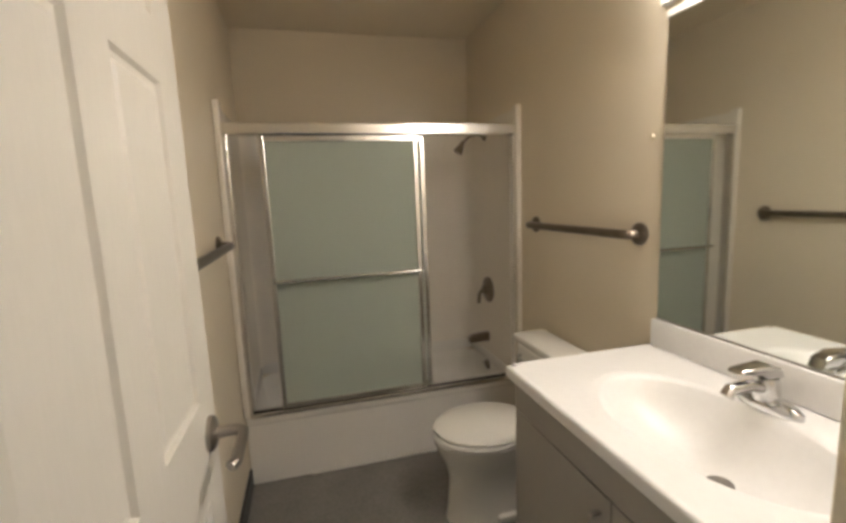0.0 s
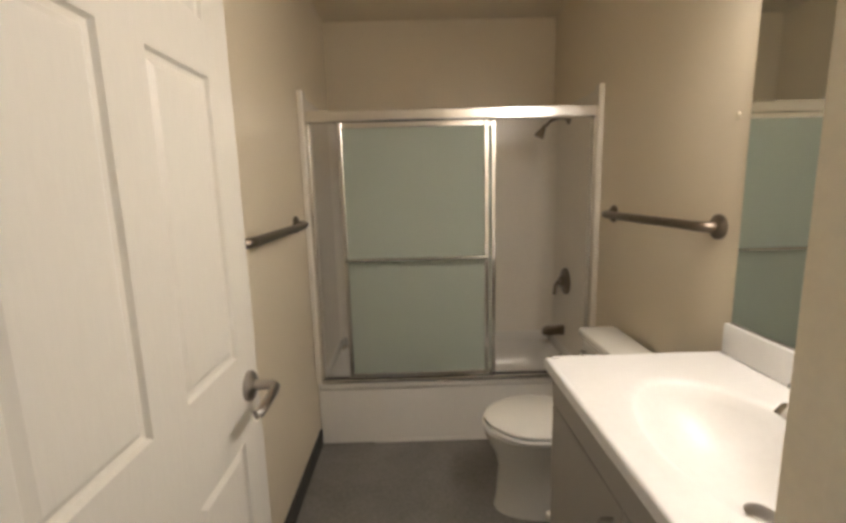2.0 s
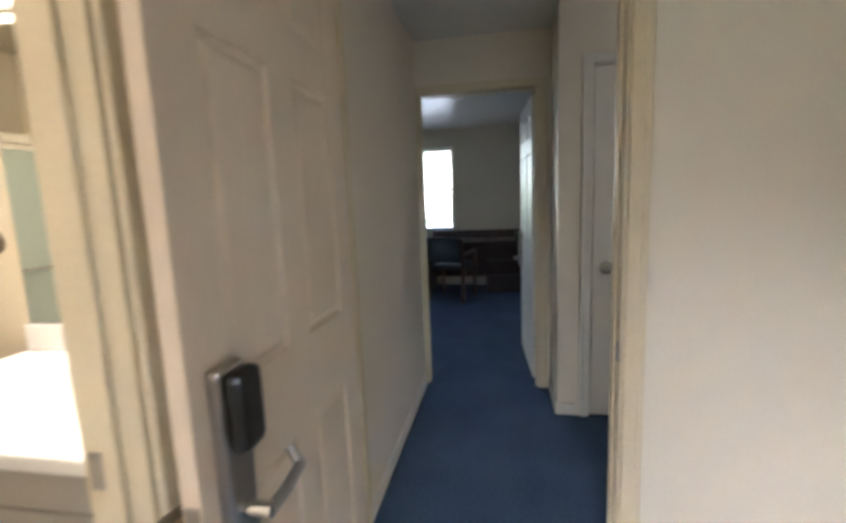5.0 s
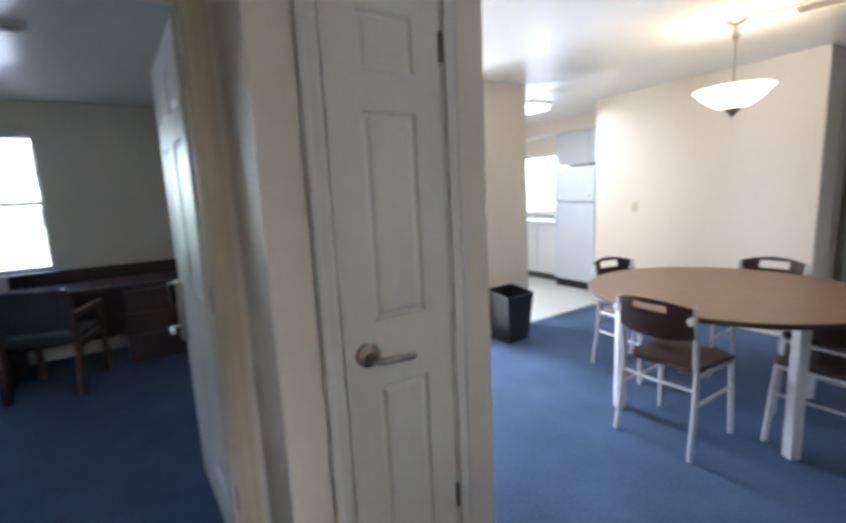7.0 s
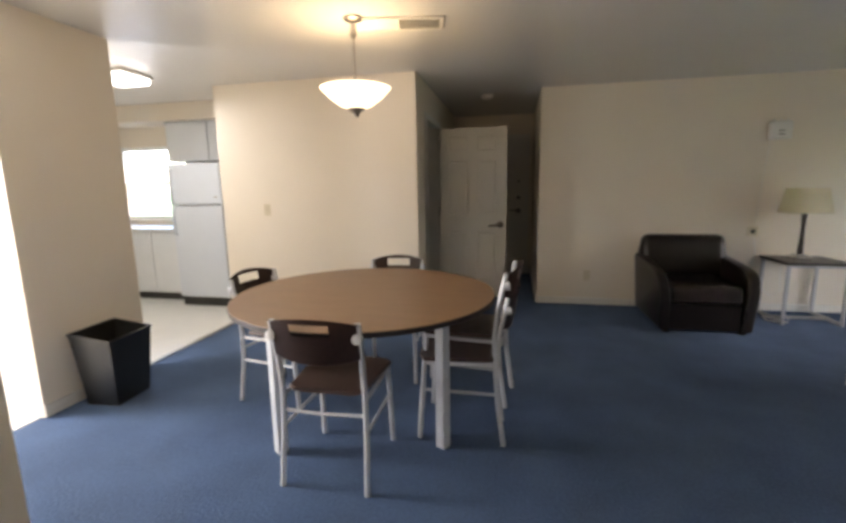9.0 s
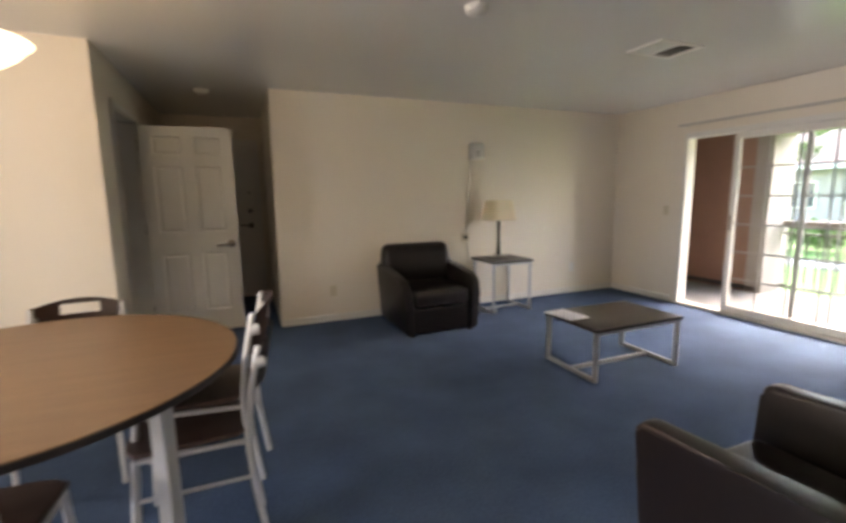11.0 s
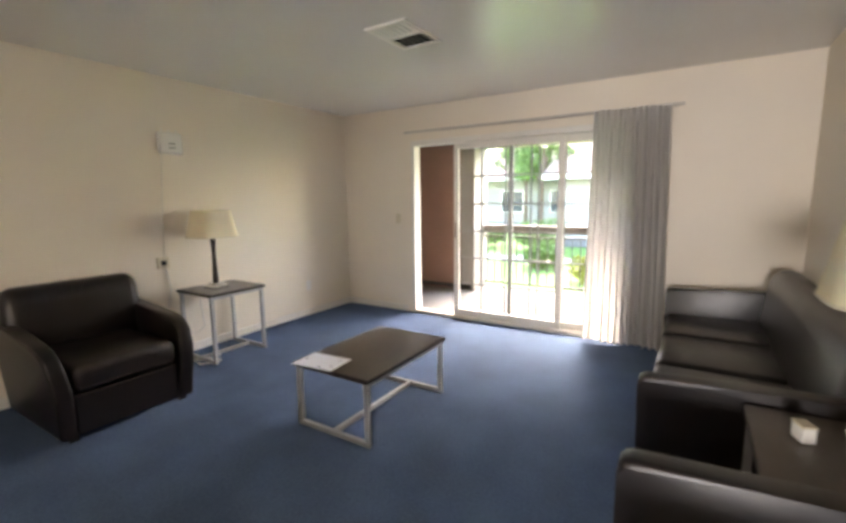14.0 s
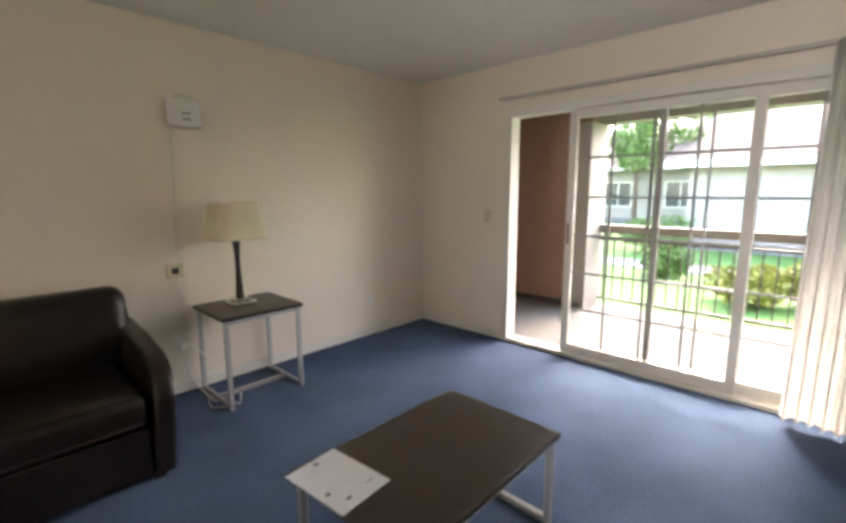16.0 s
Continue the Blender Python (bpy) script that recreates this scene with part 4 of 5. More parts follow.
def dining_chair(m):
    t = thing("dining_chair", m, "espresso plywood dining chair on silver tube frame", "chair", "chairs round the table")
    bm = bmesh.new()
    n = 10
    lo, hi = [], []
    out = []
    for i in range(n + 1):
        u = i / n * 2 - 1
        s = max(0.0, abs(u) - 0.6) / 0.4
        out.append((u * 0.21, -0.21 + 0.04 * s * s))
    for i in range(n + 1):
        u = 1 - i / n * 2
        s = max(0.0, abs(u) - 0.7) / 0.3
        out.append((u * 0.185, 0.20 - 0.03 * s * s))
    part("seat", prism(out, 0.445, 0.465, "z", bevel=0.006, seg=2), M_CHAIRWOOD, t, "espresso plywood seat")
    for s in (-1, 1):
        part("back_leg", tb([(s * 0.205, 0.25, 0.0), (s * 0.20, 0.215, 0.25), (s * 0.197, 0.205, 0.45), (s * 0.197, 0.225, 0.62), (s * 0.197, 0.262, 0.80)], 0.0135, 10), M_LIGHTGREY, t, "", True)
        part("front_leg", tb([(s * 0.20, -0.20, 0.0), (s * 0.195, -0.185, 0.25), (s * 0.19, -0.17, 0.44)], 0.0135, 10), M_LIGHTGREY, t, "", True)
        part("side_rail", tb([(s * 0.193, -0.17, 0.43), (s * 0.197, 0.205, 0.43)], 0.010, 8), M_LIGHTGREY, t)
        part("side_stretcher", tb([(s * 0.196, -0.185, 0.28), (s * 0.20, 0.215, 0.28)], 0.008, 8), M_LIGHTGREY, t)
    part("rear_stretcher", tb([(-0.20, 0.21, 0.36), (0, 0.215, 0.355), (0.20, 0.21, 0.36)], 0.008, 8), M_LIGHTGREY, t)
    part("front_rail", tb([(-0.19, -0.17, 0.43), (0.19, -0.17, 0.43)], 0.010, 8), M_LIGHTGREY, t)
    bm = bmesh.new()
    cols, rows = 14, 8
    g = []
    for r in range(rows + 1):
        z = 0.615 + 0.215 * r / rows
        row = []
        for c in range(cols + 1):
            u = c / cols * 2 - 1
            zz = z
            if r == rows:
                zz -= 0.03 * u * u
            if r == 0:
                zz += 0.02 * u * u
            row.append(bm.verts.new((u * (0.205 if 0 < r < rows else 0.195), 0.235 + (zz - 0.62) * 0.2 + 0.05 * (1 - u * u), zz)))
        g.append(row)
    for r in range(rows):
        for c in range(cols):
            if r in (5, 6) and 4 <= c <= 9:
                continue
            bm.faces.new((g[r][c], g[r][c + 1], g[r + 1][c + 1], g[r + 1][c]))
    bmesh.ops.solidify(bm, geom=bm.faces[:], thickness=0.014)
    part("backrest", bm, M_CHAIRWOOD, t, "curved espresso backrest with a hand slot", True)
    for s in (-1, 1):
        part("back_cap", lt([(0, -0.008), (0.022, -0.008), (0.022, 0.02), (0, 0.024)], 14, pose(s * 0.197, 0.262, 0.735, -80, 0, 0)), M_LIGHTGREY, t, "round silver cap")
    return t


ch = dining_chair(pose(3.0, -5.12, 0, 0, 0, 0))
copy_thing(ch, pose(2.46, -5.57, 0, 0, 0, 90))
stacked = copy_thing(ch, pose(2.445, -5.65, 0.115, 0, 0, 83))
tagged(stacked, "espresso plywood dining chair stacked on another chair", "chair", "chairs round the table")
copy_thing(ch, pose(3.04, -6.20, 0, 0, 0, 184))
copy_thing(ch, pose(3.62, -5.75, 0, 0, 0, -100))

pl = thing("pendant_light", pose(3.18, -6.0, H), "lit glass bowl pendant light over the dining table", "pendant light")
part("canopy", lt([(0, 0), (0.06, 0), (0.058, -0.012), (0.03, -0.026), (0.012, -0.03), (0, -0.03)], 24), M_NICKEL, pl, smooth=True)
part("rod", tb([(0, 0, -0.03), (0, 0, -0.54)], 0.006, 8), M_NICKEL, pl)
part("socket", lt([(0, -0.04), (0.018, -0.04), (0.022, -0.10), (0.014, -0.12), (0, -0.12)], 14), M_NICKEL, pl)
part("bowl", lt([(0.04, -0.545), (0.10, -0.525), (0.17, -0.475), (0.205, -0.435), (0.225, -0.420), (0.22, -0.415), (0.165, -0.465), (0.095, -0.517), (0.04, -0.537), (0.04, -0.545)], 40), M_PENDANT, pl, "glowing alabaster glass bowl", True)
part("finial", lt([(0, -0.595), (0.012, -0.590), (0.018, -0.575), (0.03, -0.560), (0.055, -0.548), (0.055, -0.536), (0, -0.530)], 20), M_NICKEL, pl, "dark metal cap", True)


# ---- fittings on walls and ceiling ----
def vent(m, w, d):
    v = thing("ceiling_vent", m, "white ceiling air vent with black sheet for duct shade", "vent", "ceiling vents")
    # Black sheet puts in the duct's shade behind the white slats.
    part("duct_shade", bx(-w / 2 + 0.01, w / 2 - 0.01, -d / 2 + 0.01, d / 2 - 0.01, -0.003, -0.001), M_SHADOWGAP, v)
    for a in ((-w / 2, w / 2, -d / 2, -d / 2 + 0.03), (-w / 2, w / 2, d / 2 - 0.03, d / 2), (-w / 2, -w / 2 + 0.03, -d / 2 + 0.03, d / 2 - 0.03), (w / 2 - 0.03, w / 2, -d / 2 + 0.03, d / 2 - 0.03), (-0.012, 0.012, -d / 2 + 0.03, d / 2 - 0.03)):
        part("frame", bx(*a, -0.014, -0.001, bevel=0.003), M_TRIM, v)
    for s in (-1, 1):
        for k in range(6):
            y = -d / 2 + 0.05 + (d - 0.10) * k / 5
            sl = part("slat", bx(-w / 4 + 0.012, w / 4 - 0.012, -0.010, 0.010, -0.001, 0.001), M_TRIM, v)
            sl.matrix_local = pose(s * w / 4, y, -0.009, s * 40, 0, 0)
    return v


vent(pose(-0.75, -6.14, H), 0.44, 0.30)
vent(pose(2.93, -6.15, H, 0, 0, 10), 0.60, 0.22)


def detector(m):
    t = thing("smoke_detector", m, "round white smoke detector on the ceiling", "smoke detector", "smoke detectors")
    part("base", lt([(0, 0), (0.068, 0), (0.068, -0.012), (0, -0.012)], 28), M_WHITEP, t, smooth=True)
    part("cover", lt([(0.06, -0.012), (0.06, -0.03), (0.045, -0.042), (0, -0.044)], 28), M_WHITEP, t, smooth=True)
    return t


sdv = detector(pose(0.917, -6.0, H))
copy_thing(sdv, pose(4.99, -2.2, H))
copy_thing(sdv, pose(2.5, -8.6, H))


def outlet(m, material, label, kind="outlet", slots=True):
    t = thing("wall_" + kind, m, label, kind)
    part("plate", bx(-0.036, 0.036, 0, 0.006, -0.058, 0.058, bevel=0.003), material, t)
    if slots:
        for z in (-0.025, 0.025):
            part("socket", bx(-0.016, 0.016, 0.006, 0.009, z - 0.014, z + 0.014, bevel=0.003), material, t)
    else:
        part("toggle", bx(-0.006, 0.006, 0.006, 0.018, -0.012, 0.012, bevel=0.002), material, t)
    return t


outlet(pose(1.354, -8.344, 0.34), M_BEIGEP, "beige wall outlet above the baseboard")
outlet(pose(-1.90, -8.344, 0.36), M_WHITEP, "white wall outlet near the corner")
outlet(pose(-0.25, -8.344, 0.36), M_WHITEP, "white wall outlet with plugged cords")
outlet(pose(4.667, -7.329, 1.15), M_BEIGEP, "beige light switch on the dining wall", "switch", False)
outlet(pose(-2.629, -7.53, 1.13, 0, 0, -90), M_BEIGEP, "beige light switch beside the sliding door", "switch", False)
jb = thing("junction_box", pose(-0.257, -8.344, 0.846), "beige cable box with dark jack on the wall", "cable box")
part("plate", bx(-0.05, 0.05, 0, 0.02, -0.05, 0.05, bevel=0.004), M_BEIGEP, jb)
part("jack", bx(-0.02, 0.02, 0.02, 0.03, -0.02, 0.02, bevel=0.003), M_BASE_DARK, jb)
rt = thing("wifi_access_point", pose(-0.395, -8.344, 1.858), "white wall-mounted wireless access point", "access point")
part("case", bx(-0.10, 0.10, 0.004, 0.06, -0.095, 0.085, bevel=0.02, seg=3), M_WHITEP, rt, smooth=True)
for x in (-0.06, 0.0, 0.06):
    part("antenna_stub", tb([(x, 0.03, 0.085), (x, 0.03, 0.108)], 0.008, 8), M_WHITEP, rt)
for z in (-0.01, -0.045):
    part("logo_bar", bx(-0.03, 0.025, 0.0595, 0.0612, z - 0.006, z + 0.006), M_GREYST, rt)
cord = thing("cable_run", pose(0, 0, 0), "thin white cable running down the wall", "cable")
part("cable", tb([(-0.33, -8.335, 1.765), (-0.31, -8.338, 1.5), (-0.29, -8.339, 1.2), (-0.275, -8.338, 0.95), (-0.262, -8.322, 0.90)], 0.004, 6), M_TRIM, cord)
part("cable", tb([(-0.27, -8.324, 0.80), (-0.30, -8.325, 0.62), (-0.26, -8.325, 0.45), (-0.25, -8.33, 0.38)], 0.005, 6), M_WHITEP, cord)
cd = thing("power_cord", pose(0, 0, 0), "tangled white power cord on the carpet", "cable")
part("cable", tb([(-0.25, -8.33, 0.34), (-0.27, -8.25, 0.12), (-0.33, -8.12, 0.008), (-0.42, -8.0, 0.008), (-0.36, -7.90, 0.008), (-0.28, -7.95, 0.008), (-0.31, -8.1, 0.008), (-0.43, -7.88, 0.01), (-0.48, -7.98, 0.03)], 0.006, 6), M_WHITEP, cd)
part("cable", tb([(-0.25, -8.33, 0.38), (-0.33, -8.28, 0.30), (-0.44, -8.25, 0.18), (-0.50, -8.2, 0.25), (-0.53, -8.29, 0.45), (-0.55, -8.31, 0.60), (-0.55, -8.25, 0.61), (-0.55, -8.16, 0.615)], 0.005, 6), M_WHITEP, cd)
part("plug", bx(-0.27, -0.23, -8.336, -8.29, 0.325, 0.355, bevel=0.006), M_WHITEP, cd)

bn = thing("waste_bin", pose(4.76, -5.50, 0, 0, 0, 4), "black plastic rectangular waste bin, empty", "bin")
bm = bmesh.new()
g = []
for z, a, b in ((0.0, 0.11, 0.135), (0.46, 0.14, 0.175), (0.46, 0.132, 0.167), (0.02, 0.10, 0.125)):
    g.append([bm.verts.new((sx * a, sy * b, z + (0.02 * sx if z == 0.46 else 0))) for sx, sy in ((-1, -1), (1, -1), (1, 1), (-1, 1))])
for u, v in zip(g, g[1:]):
    for j in range(4):
        bm.faces.new((u[j], u[(j + 1) % 4], v[(j + 1) % 4], v[j]))
bm.faces.new(g[0][::-1])
bm.faces.new(g[3])
part("bucket", bm, M_BLACKP, bn)
part("rim", tb([(-0.14, -0.175, 0.44), (0.14, -0.175, 0.48), (0.14, 0.175, 0.48), (-0.14, 0.175, 0.44), (-0.14, -0.175, 0.44)], 0.009, 6), M_BLACKP, bn)

# ---- kitchen ----
fr = thing("refrigerator", pose(5.73, -7.97, 0.004), "white enamelled top-freezer refrigerator with black grille", "refrigerator")
part("cabinet", bx(-0.33, 0.33, -0.36, 0.29, 0.02, 1.66, bevel=0.01), M_FRIDGE, fr)
for z0, z1, hz0, hz1 in ((0.11, 1.185, 0.85, 1.16), (1.20, 1.66, 1.23, 1.60)):
    dr = part("fridge_door", bx(-0.33, 0.33, 0.295, 0.36, z0, z1, bevel=0.012), M_FRIDGE, fr)
    part("handle", tb([(0.28, 0.36, hz0), (0.28, 0.40, hz0 + 0.02), (0.28, 0.40, hz1 - 0.02), (0.28, 0.36, hz1)], 0.012, 8), M_FRIDGE, dr)
part("kick_grille", bx(-0.32, 0.32, 0.28, 0.33, 0.0, 0.10), M_BLACKP, fr, "black kick grille")
part("brand_badge", bx(-0.28, -0.24, 0.36, 0.362, 1.27, 1.29), M_NICKEL, fr)
kc = thing("kitchen_base_cabinet", pose(6.79, -8.075, 0.004), "white kitchen base cabinet", "cabinet")
part("carcass", bx(-0.70, 0.70, -0.295, 0.27, 0.10, 0.87), M_CABW, kc)
for x in (-0.47, 0.0, 0.47):
    part("cabinet_door", bx(x - 0.228, x + 0.228, 0.272, 0.29, 0.12, 0.86, bevel=0.003), M_CABW, kc)
part("toe_kick", bx(-0.70, 0.70, 0.20, 0.22, 0.0, 0.10), M_BASE_DARK, kc, "dark toe kick")
kw = thing("kitchen_worktop", pose(6.79, -8.075, 0.874), "pale laminate kitchen worktop", "worktop")
part("slab", bx(-0.70, 0.70, -0.30, 0.32, 0, 0.035, bevel=0.005), M_CABW, kw)
ku = thing("kitchen_wall_cabinet", pose(5.80, -8.20, 1.72), "white wall cabinet over the refrigerator", "cabinet")
part("carcass", bx(-0.58, 0.60, -0.175, 0.16, 0, 0.475), M_CABW, ku)
for x in (-0.29, 0.305):
    part("cabinet_door", bx(x - 0.285, x + 0.285, 0.162, 0.18, 0.005, 0.47, bevel=0.003), M_CABW, ku)
kl = thing("kitchen_ceiling_light", pose(5.62, -6.70, H), "lit fluorescent box light on the kitchen ceiling", "ceiling light")
part("housing", bx(-0.17, 0.17, -0.17, 0.17, -0.03, -0.001, bevel=0.004), M_WHITEP, kl)
part("diffuser", bx(-0.155, 0.155, -0.155, 0.155, -0.085, -0.03, bevel=0.012), M_KLIGHT, kl, "glowing ribbed diffuser")


# ---- windows with blinds ----
def window(name, m, w, h, drop, label):
    """A window in the plane y = 0, x from 0 to w, z from 0 to h."""
    t = thing(name, m, label, "window", kind="structure")
    for a in ((0, 0.04, -0.02, 0.02, 0, h), (w - 0.04, w, -0.02, 0.02, 0, h), (0.04, w - 0.04, -0.02, 0.02, 0, 0.04), (0.04, w - 0.04, -0.02, 0.02, h - 0.04, h), (0.04, w - 0.04, -0.018, 0.018, h / 2 - 0.02, h / 2 + 0.02)):
        part("frame", bx(*a, bevel=0.003), M_TRIM, t)
    for z0, z1 in ((0.04, h / 2 - 0.02), (h / 2 + 0.02, h - 0.04)):
        p = part("pane", bx(0.04, w - 0.04, -0.003, 0.003, z0, z1), M_GLASS, t)
        p.visible_shadow = False
    part("window_sill", bx(-0.02, w + 0.02, -0.10, -0.021, -0.02, 0.0, bevel=0.004), M_TRIM, t)
    n = int(drop / 0.04)
    for k in range(n):
        s = part("blind_slat", bx(0.045, w - 0.045, -0.012, 0.012, -0.001, 0.001), M_BLIND, t)
        s.matrix_local = pose(0, -0.045, h - 0.06 - k * 0.04, 25, 0, 0)
    part("blind_rail", bx(0.042, w - 0.042, -0.06, -0.03, h - 0.05, h - 0.002, bevel=0.004), M_BLIND, t)
    return t


window("window_1", pose(7.15, -0.9, 0.86, 0, 0, -90), 1.0, 1.27, 0.60, "white bedroom window with half-raised blinds")
window("window_2", pose(7.5, -8.44, 0.98, 0, 0, 180), 1.05, 0.97, 0.88, "white kitchen window with blinds over the counter")
window("window_4", pose(7.56, -3.75, 0.6, 0, 0, -90), 1.6, 1.4, 0.0, "white window beside the kitchen")
# Added where no window is seen, goes with the start room's fill lamp.
window("window_5", pose(-1.86, -3.45, 0.9, 0, 0, 90), 1.1, 1.15, 0.0, "white unseen window added to light the starting room")

# ---- bedroom ----
dk = thing("desk", pose(6.74, -2.30, 0), "dark mahogany desk with drawers against the wall", "desk")
part("desktop", bx(-0.32, 0.32, -0.75, 0.75, 0.70, 0.735, bevel=0.004), M_MAHOG, dk)
part("back_board", bx(0.27, 0.30, -0.74, 0.74, 0.735, 0.86), M_MAHOG, dk)
part("side_panel", bx(-0.29, 0.30, 0.70, 0.735, 0, 0.70), M_MAHOG, dk)
ped = part("pedestal", bx(-0.28, 0.30, -0.735, -0.10, 0, 0.70), M_MAHOG, dk)
for z in (0.06, 0.27, 0.48):
    dr = part("drawer_front", bx(-0.30, -0.28, -0.72, -0.115, z, z + 0.19, bevel=0.004), M_MAHOG, ped)
part("modesty_panel", bx(0.24, 0.26, -0.10, 0.70, 0.15, 0.70), M_MAHOG, dk)


def side_chair(m, label):
    t = thing("side_chair", m, label, "chair", "bedroom chairs")
    for s in (-1, 1):
        part("front_leg", bx(s * 0.24 - 0.02, s * 0.24 + 0.02, -0.25, -0.21, 0, 0.62, bevel=0.006), M_CHAIRFRAME, t)
        part("back_leg", tb([(s * 0.24, 0.27, 0), (s * 0.24, 0.22, 0.44), (s * 0.24, 0.30, 0.84)], 0.02, square=True), M_CHAIRFRAME, t)
        part("armrest", tb([(s * 0.24, -0.27, 0.63), (s * 0.24, 0.24, 0.62)], 0.02, square=True), M_CHAIRFRAME, t)
        part("side_rail", bx(s * 0.24 - 0.012, s * 0.24 + 0.012, -0.22, 0.22, 0.36, 0.42), M_CHAIRFRAME, t)
    part("seat", bx(-0.225, 0.225, -0.26, 0.22, 0.40, 0.48, bevel=0.03, seg=3), M_UPHOL, t, "grey-blue upholstered seat", True)
    bk = part("backrest", bx(-0.23, 0.23, -0.03, 0.03, 0.0, 0.34, bevel=0.028, seg=3), M_UPHOL, t, "grey-blue upholstered back", True)
    bk.matrix_local = pose(0, 0.245, 0.52, -11, 0, 0)
    return t


side_chair(pose(6.22, -1.95, 0, 0, 0, 75), "wooden armchair with grey-blue upholstery at the desk")
side_chair(pose(6.35, -1.10, 0, 0, 0, -70), "wooden armchair with grey-blue upholstery by the window")

# ---- sliding door and curtain ----
sl = thing("window_3", pose(-2.69, -7.335, 0), "white sliding glass patio door, partly open", "sliding door", kind="structure")
W, HD = 2.365, 2.02
part("sill_track", bx(-0.06, 0.075, 0, W, 0.001, 0.03, bevel=0.004), M_TRIM, sl)
part("head_frame", bx(-0.06, 0.075, 0, W, HD - 0.06, HD - 0.001, bevel=0.004), M_TRIM, sl)
for y0, y1 in ((0.001, 0.045), (W - 0.045, W - 0.001)):
    part("side_frame", bx(-0.06, 0.075, y0, y1, 0.03, HD - 0.06, bevel=0.004), M_TRIM, sl)


def door_panel(x, y0, y1, backlit_stile=None):
    z0, z1 = 0.032, HD - 0.062
    p = part("glass_panel", bx(x - 0.004, x + 0.004, y0 + 0.055, y1 - 0.055, z0 + 0.075, z1 - 0.06), M_GLASS, sl, "clear double glazed pane")
    p.visible_shadow = False
    # A given stile material puts backlit shade into the near stile's colour.
    for a, b, sm in ((y0, y0 + (0.042 if backlit_stile else 0.06), backlit_stile or M_TRIM), (y1 - 0.06, y1, M_TRIM)):
        part("stile", bx(x - 0.02, x + 0.02, a, b, z0, z1, bevel=0.004), sm, p)
    part("rail", bx(x - 0.02, x + 0.02, y0 + 0.06, y1 - 0.06, z0, z0 + 0.08, bevel=0.004), M_TRIM, p)
    part("rail", bx(x - 0.02, x + 0.02, y0 + 0.06, y1 - 0.06, z1 - 0.065, z1, bevel=0.004), M_TRIM, p)
    for k in (1, 2, 3):
        y = y0 + 0.06 + (y1 - y0 - 0.12) * k / 4
        part("muntin", bx(x - 0.0065, x + 0.0065, y - 0.008, y + 0.008, z0 + 0.08, z1 - 0.065), M_MUNTIN, p)
    for k in range(1, 6):
        z = z0 + 0.08 + (z1 - z0 - 0.145) * k / 6
        part("muntin", bx(x - 0.006, x + 0.006, y0 + 0.06, y1 - 0.06, z - 0.008, z + 0.008), M_MUNTIN, p)
    return p


p1 = door_panel(0.022, 0.545, 1.75)
part("latch_handle", bx(0.042, 0.062, 0.565, 0.585, 0.93, 1.10, bevel=0.006), M_BRONZE, p1, "dark pull handle")
part("latch_handle", bx(-0.02, -0.002, 0.545, 0.575, 0.96, 1.06, bevel=0.006), M_BRONZE, p1)
# Outer panel's near stile is grey to paint in its backlit shade.
door_panel(-0.03, 1.165, W - 0.046, M_MUNTIN)

cr = thing("curtain_track", pose(0, 0, 0), "thin off-white curtain track above the patio door", "curtain rod")
part("track", bx(-2.60, -2.575, -7.40, -4.62, 2.10, 2.125, bevel=0.004), M_TRACK, cr)
for y in (-7.35, -6.0, -4.68):
    part("bracket", bx(-2.629, -2.60, y - 0.012, y + 0.012, 2.095, 2.13, bevel=0.003), M_TRIM, cr)

cu = thing("curtain", pose(0, 0, 0), "grey-beige pleated curtain drawn open beside the patio door", "curtain")
bm = bmesh.new()
cols, rows = 150, 14
random.seed(4)
ph = [random.uniform(-0.6, 0.6) for _ in range(16)]
g = []
for r in range(rows + 1):
    z = 0.03 + 2.075 * r / rows
    q = r / rows
    row = []
    for c in range(cols + 1):
        u = c / cols
        k = u * 12
        amp = 0.022 + 0.034 * (1 - q) ** 0.7
        wob = ph[int(k) % 16] * (1 - q) * 0.9
        y = -5.31 + 0.60 * u - 0.03 * (1 - q) * (1 - u) + 0.05 * (1 - q) * u
        y += 0.012 * math.sin(2 * math.pi * k * 2 + wob)
        row.append(bm.verts.new((-2.515 + amp * math.sin(2 * math.pi * k + wob) + 0.008 * math.sin(5 * math.pi * k + 3 * q), y, z + 0.008 * math.sin(k))))
    g.append(row)
for r in range(rows):
    for c in range(cols):
        bm.faces.new((g[r][c], g[r][c + 1], g[r + 1][c + 1], g[r + 1][c]))
bmesh.ops.solidify(bm, geom=bm.faces[:], thickness=0.003)
part("cloth", bm, M_CURTAIN, cu, "", True)
bm = bmesh.new()
for k in range(13):
    y = -5.30 + 0.58 * k / 12
    box(bm, -2.575, -2.50, y - 0.008, y + 0.008, 1.99, 2.105, bevel=0.004, seg=1)
part("pinch_pleats", bm, M_CURTAIN, cu, "gathered pleat heading")

# ---- balcony ----
slab("balcony_floor", [(-4.60, -2.75, -9.6, -3.4, -0.14, -0.015)], M_CONCRETE, "pale concrete balcony floor", "balcony floor")
slab("balcony_ceiling", [(-4.60, -2.75, -9.6, -3.4, 2.40, 2.52)], M_GREYST, "grey stucco balcony ceiling", "balcony ceiling")
slab("balcony_beam", [(-4.60, -4.36, -7.25, -3.4, 2.08, 2.40)], M_GREYST, "grey stucco beam over the balcony opening", "beam")
